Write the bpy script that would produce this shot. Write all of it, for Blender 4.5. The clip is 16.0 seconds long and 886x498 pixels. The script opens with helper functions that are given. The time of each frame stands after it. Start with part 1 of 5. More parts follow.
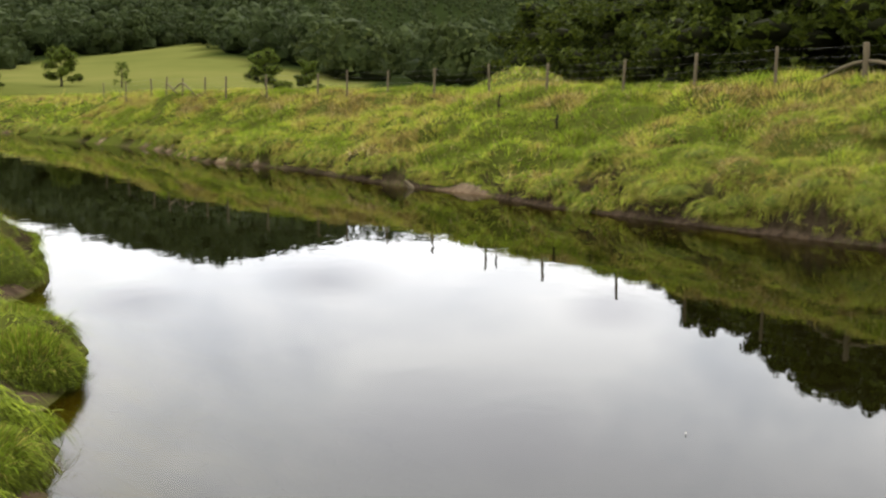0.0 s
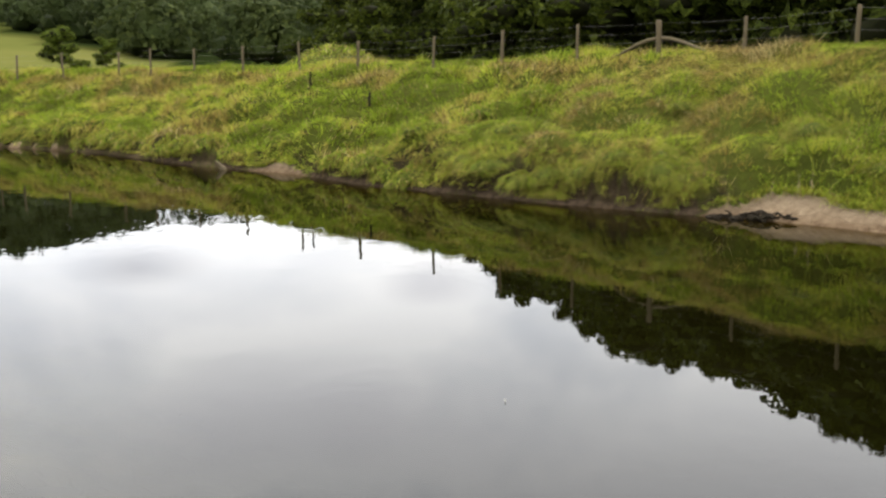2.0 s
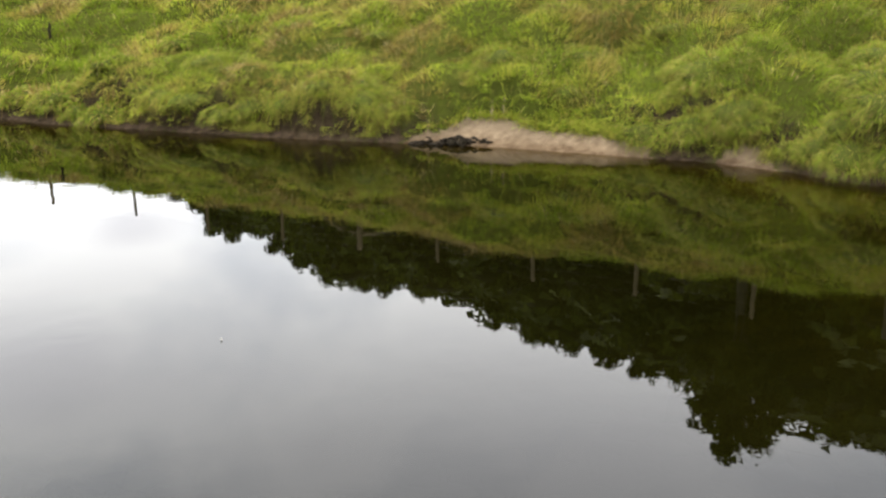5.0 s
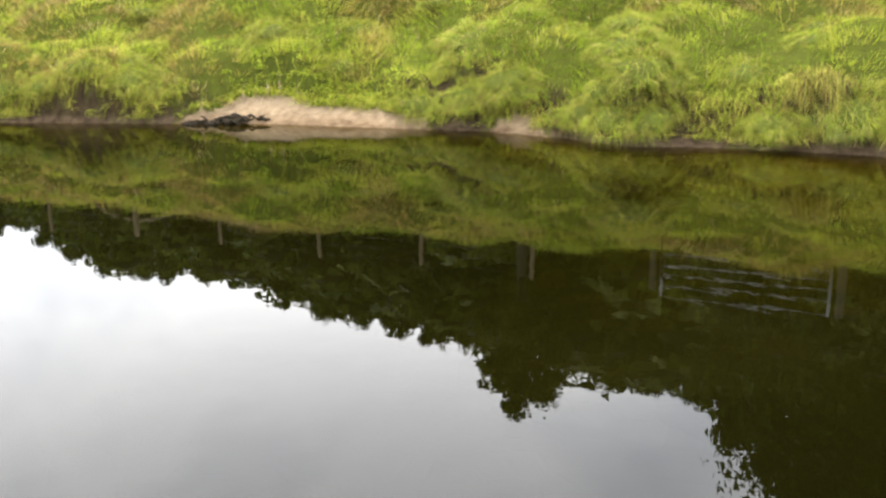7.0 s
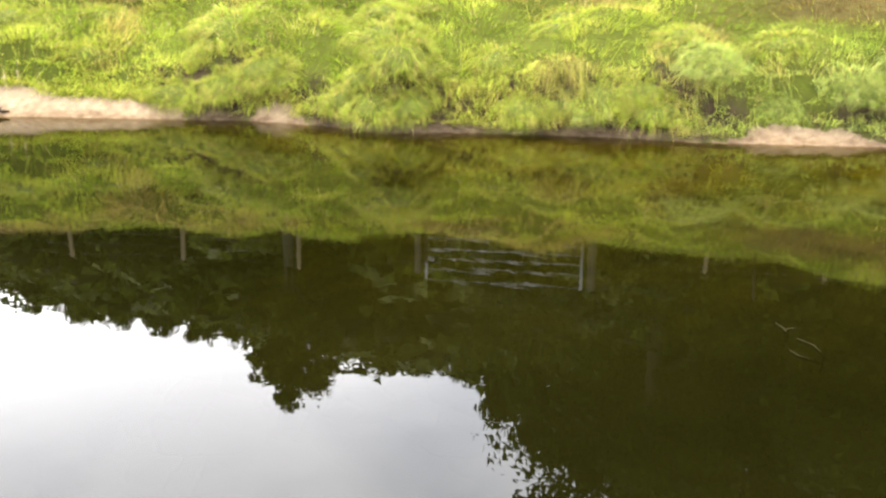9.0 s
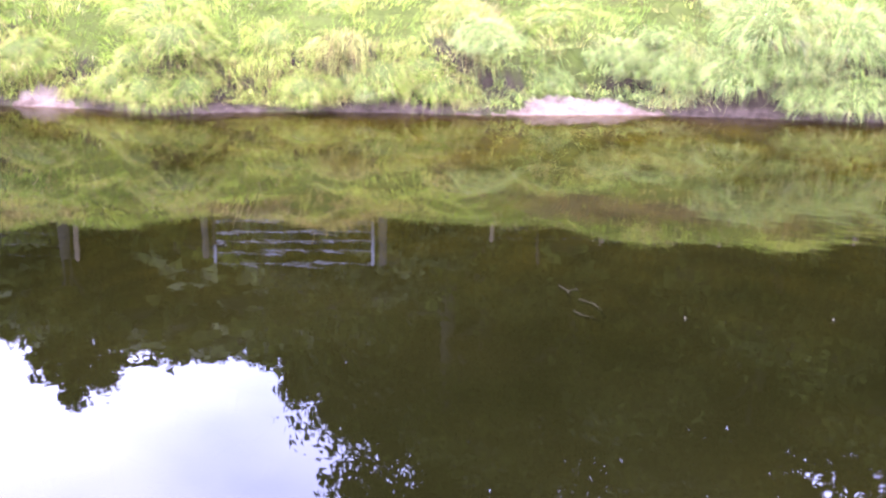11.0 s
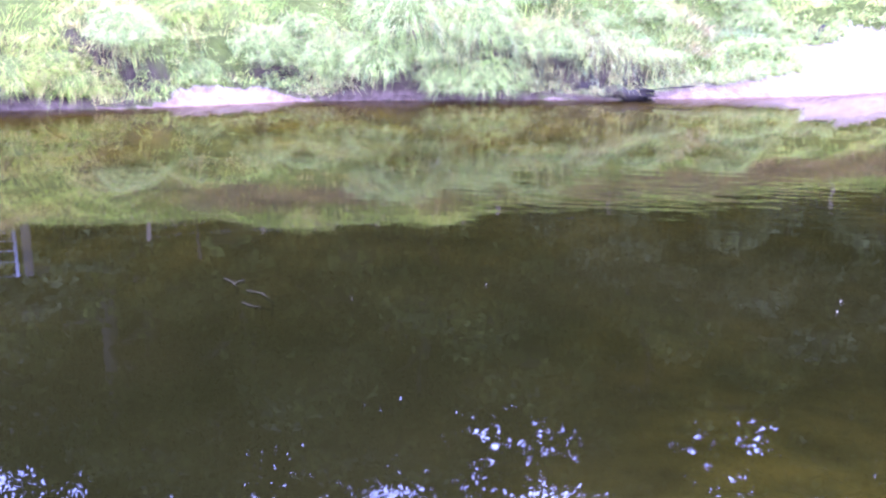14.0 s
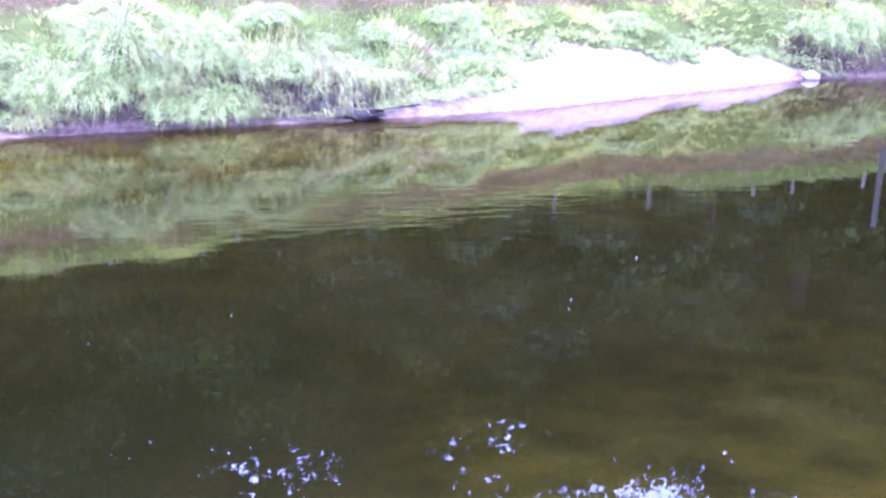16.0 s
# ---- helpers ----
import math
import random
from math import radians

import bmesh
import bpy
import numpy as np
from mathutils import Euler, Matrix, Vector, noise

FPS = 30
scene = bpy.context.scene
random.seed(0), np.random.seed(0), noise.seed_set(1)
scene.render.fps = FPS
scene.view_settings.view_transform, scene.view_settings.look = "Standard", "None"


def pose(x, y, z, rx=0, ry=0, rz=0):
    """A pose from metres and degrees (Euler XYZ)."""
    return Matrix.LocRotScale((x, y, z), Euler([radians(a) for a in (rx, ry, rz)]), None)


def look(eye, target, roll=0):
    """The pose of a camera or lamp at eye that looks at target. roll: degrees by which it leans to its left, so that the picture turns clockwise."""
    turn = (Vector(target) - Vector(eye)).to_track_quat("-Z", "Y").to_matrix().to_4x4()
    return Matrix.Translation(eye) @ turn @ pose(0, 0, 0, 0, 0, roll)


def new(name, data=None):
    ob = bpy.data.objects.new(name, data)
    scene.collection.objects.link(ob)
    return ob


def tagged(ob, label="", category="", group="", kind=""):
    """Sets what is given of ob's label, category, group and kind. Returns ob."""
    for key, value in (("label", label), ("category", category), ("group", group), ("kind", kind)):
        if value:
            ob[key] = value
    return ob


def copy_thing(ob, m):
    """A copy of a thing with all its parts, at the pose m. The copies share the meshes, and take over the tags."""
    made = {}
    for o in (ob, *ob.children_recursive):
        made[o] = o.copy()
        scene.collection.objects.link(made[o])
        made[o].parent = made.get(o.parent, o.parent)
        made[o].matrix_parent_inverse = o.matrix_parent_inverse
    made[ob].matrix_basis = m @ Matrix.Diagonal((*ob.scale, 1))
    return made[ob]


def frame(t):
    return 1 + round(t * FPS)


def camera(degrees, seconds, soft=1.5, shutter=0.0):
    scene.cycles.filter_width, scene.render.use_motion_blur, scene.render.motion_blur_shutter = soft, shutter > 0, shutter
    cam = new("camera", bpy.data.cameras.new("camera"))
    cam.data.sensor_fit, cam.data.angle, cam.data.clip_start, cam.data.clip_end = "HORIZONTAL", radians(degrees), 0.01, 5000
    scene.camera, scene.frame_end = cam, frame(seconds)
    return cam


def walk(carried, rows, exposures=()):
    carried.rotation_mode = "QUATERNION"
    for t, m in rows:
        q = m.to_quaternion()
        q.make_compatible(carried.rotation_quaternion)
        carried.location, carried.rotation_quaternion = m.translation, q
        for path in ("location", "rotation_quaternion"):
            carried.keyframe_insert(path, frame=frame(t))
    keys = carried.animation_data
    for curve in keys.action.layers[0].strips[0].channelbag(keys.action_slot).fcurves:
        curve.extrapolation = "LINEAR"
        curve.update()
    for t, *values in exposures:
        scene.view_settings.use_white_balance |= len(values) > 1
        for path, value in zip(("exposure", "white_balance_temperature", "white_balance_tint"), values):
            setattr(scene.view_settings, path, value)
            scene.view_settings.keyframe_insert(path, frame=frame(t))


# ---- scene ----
EYE = 1.9  # height of the lens over the water
cam = camera(47.95, 16.0, soft=2.4)


def aim(az, down, lean):
    """Camera pose from the bearing (clockwise from +y), the tilt downwards and the lean, in degrees."""
    return pose(0, 0, EYE, 0, 0, -az) @ pose(0, 0, 0, 90 - down) @ pose(0, 0, 0, 0, 0, lean)


PAN = [
    (0.0, -0.14, 7.90, 0.68), (0.5, 2.07, 7.79, 0.54), (1.0, 4.50, 8.26, 0.34), (1.5, 7.41, 8.32, 0.20),
    (2.0, 10.44, 9.08, 0.07), (2.5, 11.89, 9.55, 0.14), (3.0, 14.97, 10.10, 0.01), (3.5, 18.39, 10.46, -0.20),
    (4.0, 21.93, 11.67, 0.01), (6.5, 35.74, 14.07, -0.93), (7.0, 39.91, 14.54, -0.74), (7.5, 43.25, 14.67, -0.57),
    (8.0, 46.46, 14.84, -0.22), (8.5, 49.34, 15.10, -0.53), (9.0, 53.74, 15.28, 0.25), (11.5, 69.43, 17.15, 0.51),
    (12.0, 72.94, 17.85, 0.69), (12.5, 75.17, 18.12, 0.77), (13.0, 78.62, 17.47, 1.31), (13.5, 82.90, 17.07, 1.52),
    (14.0, 86.20, 16.91, 1.18), (14.5, 89.41, 17.05, 1.34), (15.0, 93.88, 16.59, 1.36), (15.5, 97.45, 15.73, 0.95),
    (16.0, 101.45, 15.37, 0.69),
]
walk(cam, [(t, aim(a, d, r)) for t, a, d, r in PAN],
     [(0.0, 0.0, 6500, 10), (4.2, 0.15, 6500, 10), (6.3, 0.72, 6500, 10), (7.0, 1.05, 6500, 10), (8.0, 1.52, 6500, 11), (9.2, 1.80, 6500, 12), (11.3, 2.60, 4650, 59),
      (12.8, 2.69, 4380, 65), (16.0, 2.64, 4180, 71)])

# ---- world and sun ----
SUN_AZ, SUN_UP = 25.0, 64.0


# grey undersides of the cloud: bearing, slope upwards, half width and half height, and how dark
CLOUDS = [(-7.0, 0.170, 0.070, 0.022, 0.68), (-17.5, 0.188, 0.060, 0.020, 0.74), (9.8, 0.196, 0.045, 0.018, 0.78), (2.0, 0.34, 0.24, 0.05, 0.86), (38.0, 0.52, 0.50, 0.16, 0.84)]


def build_world():
    w = bpy.data.worlds.new("cloudy_sky")
    w.use_nodes = True
    scene.world = w
    n, l = w.node_tree.nodes, w.node_tree.links
    n.clear()
    out = n.new("ShaderNodeOutputWorld")
    sky = n.new("ShaderNodeTexSky")
    sky.sky_type, sky.sun_disc = "NISHITA", False
    sky.sun_elevation, sky.sun_rotation = radians(SUN_UP), radians(SUN_AZ)
    b1 = n.new("ShaderNodeBackground")
    b1.inputs[1].default_value = 0.14
    l.new(sky.outputs[0], b1.inputs[0])
    co = n.new("ShaderNodeTexCoord")
    mp = n.new("ShaderNodeMapping")
    mp.inputs["Scale"].default_value = (1.0, 1.0, 1.6)
    l.new(co.outputs["Generated"], mp.inputs[0])
    nz = n.new("ShaderNodeTexNoise")
    nz.inputs["Scale"].default_value, nz.inputs["Detail"].default_value = 3.4, 7.0
    nz.inputs["Roughness"].default_value, nz.inputs["Distortion"].default_value = 0.55, 0.3
    l.new(mp.outputs[0], nz.inputs["Vector"])
    shade = n.new("ShaderNodeValToRGB")
    e = shade.color_ramp.elements
    e[0].position, e[0].color = 0.36, (0.74, 0.76, 0.80, 1)
    e[1].position, e[1].color = 0.55, (1.0, 1.0, 1.0, 1)
    l.new(nz.outputs[0], shade.inputs[0])
    grey = shade.outputs[0]
    for az, up, wide, tall, dark in CLOUDS:
        flat = n.new("ShaderNodeVectorMath")
        flat.operation = "SUBTRACT"
        el = math.atan(up)
        flat.inputs[1].default_value = (math.sin(radians(az)) * math.cos(el), math.cos(radians(az)) * math.cos(el), math.sin(el))
        l.new(co.outputs["Generated"], flat.inputs[0])
        turn = n.new("ShaderNodeMapping")
        turn.vector_type = "POINT"
        turn.inputs["Rotation"].default_value = (0, 0, radians(az))
        turn.inputs["Scale"].default_value = (1 / wide, 1 / wide, 1 / tall)
        l.new(flat.outputs[0], turn.inputs[0])
        size = n.new("ShaderNodeVectorMath")
        size.operation = "LENGTH"
        l.new(turn.outputs[0], size.inputs[0])
        rag = n.new("ShaderNodeMath")
        rag.operation = "MULTIPLY_ADD"
        l.new(nz.outputs[0], rag.inputs[0])
        rag.inputs[1].default_value = -2.2
        l.new(size.outputs["Value"], rag.inputs[2])
        soft = n.new("ShaderNodeMapRange")
        for q, v in enumerate((-0.9, 0.1, 1.0, 0.0)):
            soft.inputs[q + 1].default_value = v
        l.new(rag.outputs[0], soft.inputs[0])
        tint = n.new("ShaderNodeMix")
        tint.data_type, tint.blend_type = "RGBA", "MULTIPLY"
        l.new(soft.outputs[0], tint.inputs[0])
        l.new(grey, tint.inputs[6])
        tint.inputs[7].default_value = (dark, dark, dark * 1.03, 1)
        grey = tint.outputs[2]
    b2 = n.new("ShaderNodeBackground")
    b2.inputs[1].default_value = 3.65
    l.new(grey, b2.inputs[0])
    nz2 = n.new("ShaderNodeTexNoise")
    nz2.inputs["Scale"].default_value, nz2.inputs["Detail"].default_value = 1.7, 5.0
    l.new(mp.outputs[0], nz2.inputs["Vector"])
    cover = n.new("ShaderNodeValToRGB")
    e = cover.color_ramp.elements
    e[0].position, e[0].color = 0.30, (0.70, 0.70, 0.70, 1)
    e[1].position, e[1].color = 0.52, (1, 1, 1, 1)
    l.new(nz2.outputs[0], cover.inputs[0])
    mix = n.new("ShaderNodeMixShader")
    l.new(cover.outputs[0], mix.inputs[0])
    l.new(b1.outputs[0], mix.inputs[1])
    l.new(b2.outputs[0], mix.inputs[2])
    l.new(mix.outputs[0], out.inputs[0])


build_world()
sun = new("sun", bpy.data.lights.new("sun", "SUN"))
sun.data.energy, sun.data.angle, sun.data.color = 3.4, radians(20), (1.0, 0.94, 0.83)
a, b = radians(SUN_AZ), radians(SUN_UP)
sun.matrix_world = look(Vector((math.sin(a) * math.cos(b), math.cos(a) * math.cos(b), math.sin(b))) * 200, (0, 0, 0))


# ---- materials ----
class Nodes:
    """A new node material with small helpers."""

    def __init__(self, name):
        self.m = bpy.data.materials.new(name)
        self.m.use_nodes = True
        self.t = self.m.node_tree
        self.t.nodes.clear()
        self.out = self.add("ShaderNodeOutputMaterial")
        self.geo = self.add("ShaderNodeNewGeometry")
        self.tc = self.add("ShaderNodeTexCoord")

    def add(self, kind, **kw):
        n = self.t.nodes.new(kind)
        for k, v in kw.items():
            if k in n.inputs:
                n.inputs[k].default_value = v
        return n

    def link(self, a, b):
        self.t.links.new(a, b)

    def noise(self, scale, detail=4, where=None, stretch=None, rough=0.5):
        v = where or self.geo.outputs["Position"]
        if stretch:
            mp = self.add("ShaderNodeMapping")
            mp.inputs["Scale"].default_value = stretch
            self.link(v, mp.inputs[0])
            v = mp.outputs[0]
        n = self.add("ShaderNodeTexNoise", Scale=scale, Detail=detail, Roughness=rough)
        self.link(v, n.inputs["Vector"])
        return n.outputs[0]

    def ramp(self, fac, stops):
        r = self.add("ShaderNodeValToRGB")
        el = r.color_ramp.elements
        while len(el) < len(stops):
            el.new(0.5)
        for e, (p, c) in zip(el, stops):
            e.position, e.color = p, (*c, 1) if len(c) == 3 else c
        self.link(fac, r.inputs[0])
        return r.outputs[0]

    def mixc(self, fac, a, b, mode="MIX"):
        m = self.add("ShaderNodeMix")
        m.data_type, m.blend_type = "RGBA", mode
        for sock, v in ((m.inputs[0], fac), (m.inputs[6], a), (m.inputs[7], b)):
            if isinstance(v, (int, float)):
                sock.default_value = v
            elif isinstance(v, tuple):
                sock.default_value = (*v, 1)
            else:
                self.link(v, sock)
        return m.outputs[2]

    def bump(self, h, strength, dist=0.02):
        b = self.add("ShaderNodeBump", Strength=strength, Distance=dist)
        self.link(h, b.inputs["Height"])
        return b.outputs[0]

    def principled(self, col, rough=0.8, metal=0.0, normal=None, spec=0.3):
        p = self.add("ShaderNodeBsdfPrincipled", Roughness=rough, Metallic=metal)
        p.inputs["Specular IOR Level"].default_value = spec
        if isinstance(col, tuple):
            p.inputs["Base Color"].default_value = (*col, 1)
        else:
            self.link(col, p.inputs["Base Color"])
        if normal:
            self.link(normal, p.inputs["Normal"])
        return p

    def done(self, sh):
        self.link(sh.outputs[0], self.out.inputs[0])
        return self.m


def mat_ground():
    k = Nodes("bank_soil_and_sand")
    at = k.add("ShaderNodeAttribute")
    at.attribute_name = "cover"
    sep = k.add("ShaderNodeSeparateColor")
    k.link(at.outputs["Color"], sep.inputs[0])
    big, fine, grit = k.noise(0.5, 5), k.noise(7, 6), k.noise(60, 3)
    grass = k.mixc(big, (0.042, 0.058, 0.006), (0.060, 0.070, 0.010))
    grass = k.mixc(fine, grass, (0.028, 0.028, 0.008))
    sand = k.ramp(fine, [(0.25, (0.085, 0.058, 0.036)), (0.42, (0.165, 0.122, 0.078)), (0.75, (0.235, 0.180, 0.118))])
    sand = k.mixc(k.ramp(grit, [(0.3, (0, 0, 0)), (0.7, (1, 1, 1))]), sand, (0.140, 0.104, 0.067))
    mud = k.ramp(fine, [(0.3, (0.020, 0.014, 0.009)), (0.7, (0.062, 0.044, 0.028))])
    # soil above the shelf, darkened to paint in shade under the overhang
    shaded_soil = k.ramp(fine, [(0.3, (0.014, 0.010, 0.006)), (0.7, (0.034, 0.025, 0.014))])
    bed = k.ramp(k.noise(2.2, 5), [(0.3, (0.044, 0.040, 0.009)), (0.5, (0.098, 0.093, 0.020)), (0.7, (0.165, 0.148, 0.035))])
    meadow = k.ramp(k.noise(0.03, 6), [(0.3, (0.058, 0.065, 0.016)), (0.55, (0.078, 0.081, 0.021)), (0.75, (0.102, 0.096, 0.029))])
    rag = k.add("ShaderNodeMath")
    rag.operation = "ADD"
    k.link(sep.outputs[0], rag.inputs[0])
    k.link(k.ramp(k.noise(9, 5, rough=0.65), [(0.3, (0.0, 0.0, 0.0)), (0.7, (0.45, 0.45, 0.45))]), rag.inputs[1])
    bare = k.ramp(rag.outputs[0], [(0.78, (0, 0, 0)), (0.86, (1, 1, 1))])
    xyz = k.add("ShaderNodeSeparateXYZ")
    k.link(k.geo.outputs["Position"], xyz.inputs[0])
    damp = k.add("ShaderNodeMapRange")
    for q, v in enumerate((0.03, 0.26, 0.0, 1.0)):
        damp.inputs[q + 1].default_value = v
    k.link(xyz.outputs[2], damp.inputs[0])
    dampness = k.mixc(0.45, damp.outputs[0], fine)
    sand = k.mixc(1.0, sand, k.ramp(dampness, [(0.15, (0.50, 0.45, 0.41)), (0.60, (1.0, 1.0, 1.0))]), "MULTIPLY")
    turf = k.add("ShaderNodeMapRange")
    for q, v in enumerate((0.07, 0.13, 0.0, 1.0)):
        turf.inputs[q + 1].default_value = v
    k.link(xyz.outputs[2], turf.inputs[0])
    mud = k.mixc(turf.outputs[0], mud, shaded_soil)
    at4 = k.add("ShaderNodeAttribute")
    at4.attribute_name = "dead"
    grass = k.mixc(at4.outputs["Fac"], grass, k.mixc(fine, (0.022, 0.018, 0.006), (0.056, 0.045, 0.015)))
    col = k.mixc(bare, grass, sand)
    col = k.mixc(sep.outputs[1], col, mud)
    col = k.mixc(sep.outputs[2], col, meadow)
    # ground goes near black-green where the hillside wood stands
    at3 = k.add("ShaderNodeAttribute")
    at3.attribute_name = "wood_floor"
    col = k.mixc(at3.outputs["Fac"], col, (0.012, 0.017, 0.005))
    at2 = k.add("ShaderNodeAttribute")
    at2.attribute_name = "wet"
    shore = k.add("ShaderNodeMapRange")
    for q, v in enumerate((-0.14, -0.02, 0.0, 1.0)):
        shore.inputs[q + 1].default_value = v
    k.link(xyz.outputs[2], shore.inputs[0])
    bed = k.mixc(shore.outputs[0], bed, (0.050, 0.034, 0.019))
    col = k.mixc(k.ramp(at2.outputs["Fac"], [(0.75, (0, 0, 0)), (1.0, (1, 1, 1))]), col, bed)
    cracks = k.add("ShaderNodeTexVoronoi", Scale=4.5)
    cracks.feature = "DISTANCE_TO_EDGE"
    k.link(k.geo.outputs["Position"], cracks.inputs["Vector"])
    ledge = k.ramp(cracks.outputs[0], [(0.0, (0, 0, 0)), (0.10, (0.8, 0.8, 0.8)), (0.4, (1, 1, 1))])
    h = k.mixc(0.30, k.mixc(0.45, fine, grit), ledge)
    return k.done(k.principled(col, 0.9, normal=k.bump(h, 0.9, 0.05), spec=0.0))


def mat_water():
    k = Nodes("peaty_river_water")
    w1 = k.noise(1.3, 2, stretch=(1, 1, 1))
    w2 = k.noise(6.0, 2)
    w3 = k.noise(0.25, 2)
    patch = k.ramp(w3, [(0.42, (0.25, 0.25, 0.25)), (0.62, (1, 1, 1))])
    h = k.mixc(0.18, w1, w2)
    h = k.mixc(1.0, h, patch, "MULTIPLY")
    at = k.add("ShaderNodeAttribute")
    at.attribute_name = "ripple"
    across = k.noise(5.0, 2, stretch=(1.6, 0.45, 1), rough=0.4)
    run = k.add("ShaderNodeMath")
    run.operation = "MULTIPLY"
    k.link(across, run.inputs[0])
    k.link(at.outputs["Fac"], run.inputs[1])
    both = k.add("ShaderNodeMath")
    both.operation = "ADD"
    k.link(h, both.inputs[0])
    k.link(run.outputs[0], both.inputs[1])
    nrm = k.bump(both.outputs[0], 0.060, 0.05)
    fr = k.add("ShaderNodeFresnel", IOR=1.333)
    k.link(nrm, fr.inputs["Normal"])
    gl = k.add("ShaderNodeBsdfGlossy", Roughness=0.009)
    k.link(nrm, gl.inputs["Normal"])
    tr = k.add("ShaderNodeBsdfTransparent")
    tr.inputs[0].default_value = (0.72, 0.66, 0.21, 1)
    murk = k.add("ShaderNodeBsdfDiffuse")
    k.link(k.ramp(k.noise(0.5, 4), [(0.35, (0.0020, 0.00195, 0.0003)), (0.65, (0.0030, 0.00275, 0.00048))]), murk.inputs[0])
    depth = k.add("ShaderNodeAttribute")
    depth.attribute_name = "depth"
    body = k.add("ShaderNodeMixShader")
    k.link(k.ramp(depth.outputs["Fac"], [(0.0, (0.20, 0.20, 0.20)), (0.12, (0.34, 0.34, 0.34)), (0.36, (0.72, 0.72, 0.72)), (0.70, (0.985, 0.985, 0.985))]), body.inputs[0])
    k.link(tr.outputs[0], body.inputs[1])
    k.link(murk.outputs[0], body.inputs[2])
    mix = k.add("ShaderNodeMixShader")
    k.link(fr.outputs[0], mix.inputs[0])
    k.link(body.outputs[0], mix.inputs[1])
    k.link(gl.outputs[0], mix.inputs[2])
    return k.done(mix)


def mat_blades(name, stops):
    """Grass blades: the tone attribute runs from rank dark green over lush green to dry straw, and every blade differs a little."""
    k = Nodes(name)
    at = k.add("ShaderNodeAttribute")
    at.attribute_name = "tone"
    rnd = k.geo.outputs["Random Per Island"]
    col = k.ramp(at.outputs["Fac"], stops)
    col = k.mixc(1.0, col, k.ramp(rnd, [(0.0, (0.75, 0.75, 0.75)), (0.6, (1.0, 1.0, 1.0)), (1.0, (1.30, 1.27, 1.35))]), "MULTIPLY")
    # washed-out tones that put overexposure into the blade colour
    pale = k.add("ShaderNodeAttribute")
    pale.attribute_name = "washout"
    dead = k.ramp(rnd, [(0.0, (0.10, 0.160, 0.085)), (0.45, (0.165, 0.245, 0.140)), (0.70, (0.21, 0.27, 0.17)), (0.80, (0.27, 0.245, 0.14)), (1.0, (0.33, 0.30, 0.18))])
    col = k.mixc(pale.outputs["Fac"], col, dead)
    p = k.principled(col, 0.7, spec=0.04)
    tl = k.add("ShaderNodeBsdfTranslucent")
    k.link(col, tl.inputs[0])
    mix = k.add("ShaderNodeMixShader")
    mix.inputs[0].default_value = 0.38
    k.link(p.outputs[0], mix.inputs[1])
    k.link(tl.outputs[0], mix.inputs[2])
    return k.done(mix)


def mat_leaves(name, dark, mid, light, through_=0.3, crowns=False):
    k = Nodes(name)
    rnd = k.geo.outputs["Random Per Island"]
    c = k.ramp(rnd, [(0.0, dark), (0.55, mid), (1.0, light)])
    ob = k.add("ShaderNodeObjectInfo")
    c2 = k.mixc(ob.outputs["Random"], c, tuple(x * f for x, f in zip(mid, (1.25, 1.1, 0.8))))
    c = k.mixc(0.4, c, c2)
    if crowns:
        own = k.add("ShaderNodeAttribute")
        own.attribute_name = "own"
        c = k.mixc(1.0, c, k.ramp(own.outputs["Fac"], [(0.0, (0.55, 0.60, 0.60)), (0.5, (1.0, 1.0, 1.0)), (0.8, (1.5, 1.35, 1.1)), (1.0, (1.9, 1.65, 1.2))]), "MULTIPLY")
    c = k.mixc(k.noise(0.12, 3), c, tuple(x * f for x, f in zip(mid, (1.5, 1.25, 0.9))))
    tuft = k.noise(0.9, 5, rough=0.7)
    # speckle painted on the leaves; its dark spots pass for gaps between them
    if not crowns:
        c = k.mixc(1.0, c, k.ramp(k.noise(5.5, 4, rough=0.75), [(0.40, (0.30, 0.30, 0.30)), (0.50, (0.9, 0.9, 0.9)), (0.62, (1.75, 1.7, 1.5))]), "MULTIPLY")
    if crowns:
        c = k.mixc(1.0, c, k.ramp(tuft, [(0.30, (0.70, 0.70, 0.74)), (0.55, (1.0, 1.0, 1.0)), (0.75, (1.25, 1.22, 1.12))]), "MULTIPLY")
    p = k.principled(c, 0.7, spec=0.03, normal=k.bump(tuft, 0.6, 0.6) if crowns else None)
    tl = k.add("ShaderNodeBsdfTranslucent")
    k.link(c, tl.inputs[0])
    mix = k.add("ShaderNodeMixShader")
    mix.inputs[0].default_value = through_
    k.link(p.outputs[0], mix.inputs[1])
    k.link(tl.outputs[0], mix.inputs[2])
    return k.done(mix)


def mat_wood(name, a, b, stretch=(14, 14, 1.2)):
    k = Nodes(name)
    ob = k.tc.outputs["Object"]
    g = k.noise(3.0, 6, where=ob, stretch=stretch, rough=0.65)
    s = k.noise(2.0, 3, where=ob)
    c = k.mixc(g, a, b)
    c = k.mixc(k.ramp(s, [(0.45, (0, 0, 0)), (0.75, (0.5, 0.5, 0.5))]), c, tuple(x * f for x, f in zip(b, (0.6, 0.72, 0.55))))
    return k.done(k.principled(c, 0.9, normal=k.bump(g, 0.7, 0.01), spec=0.08))


def mat_metal(name, col, rough=0.45):
    k = Nodes(name)
    n = k.noise(9, 5, where=k.tc.outputs["Object"])
    c = k.mixc(n, tuple(x * 0.75 for x in col), col)
    return k.done(k.principled(c, rough, 0.45, normal=k.bump(n, 0.15, 0.003)))


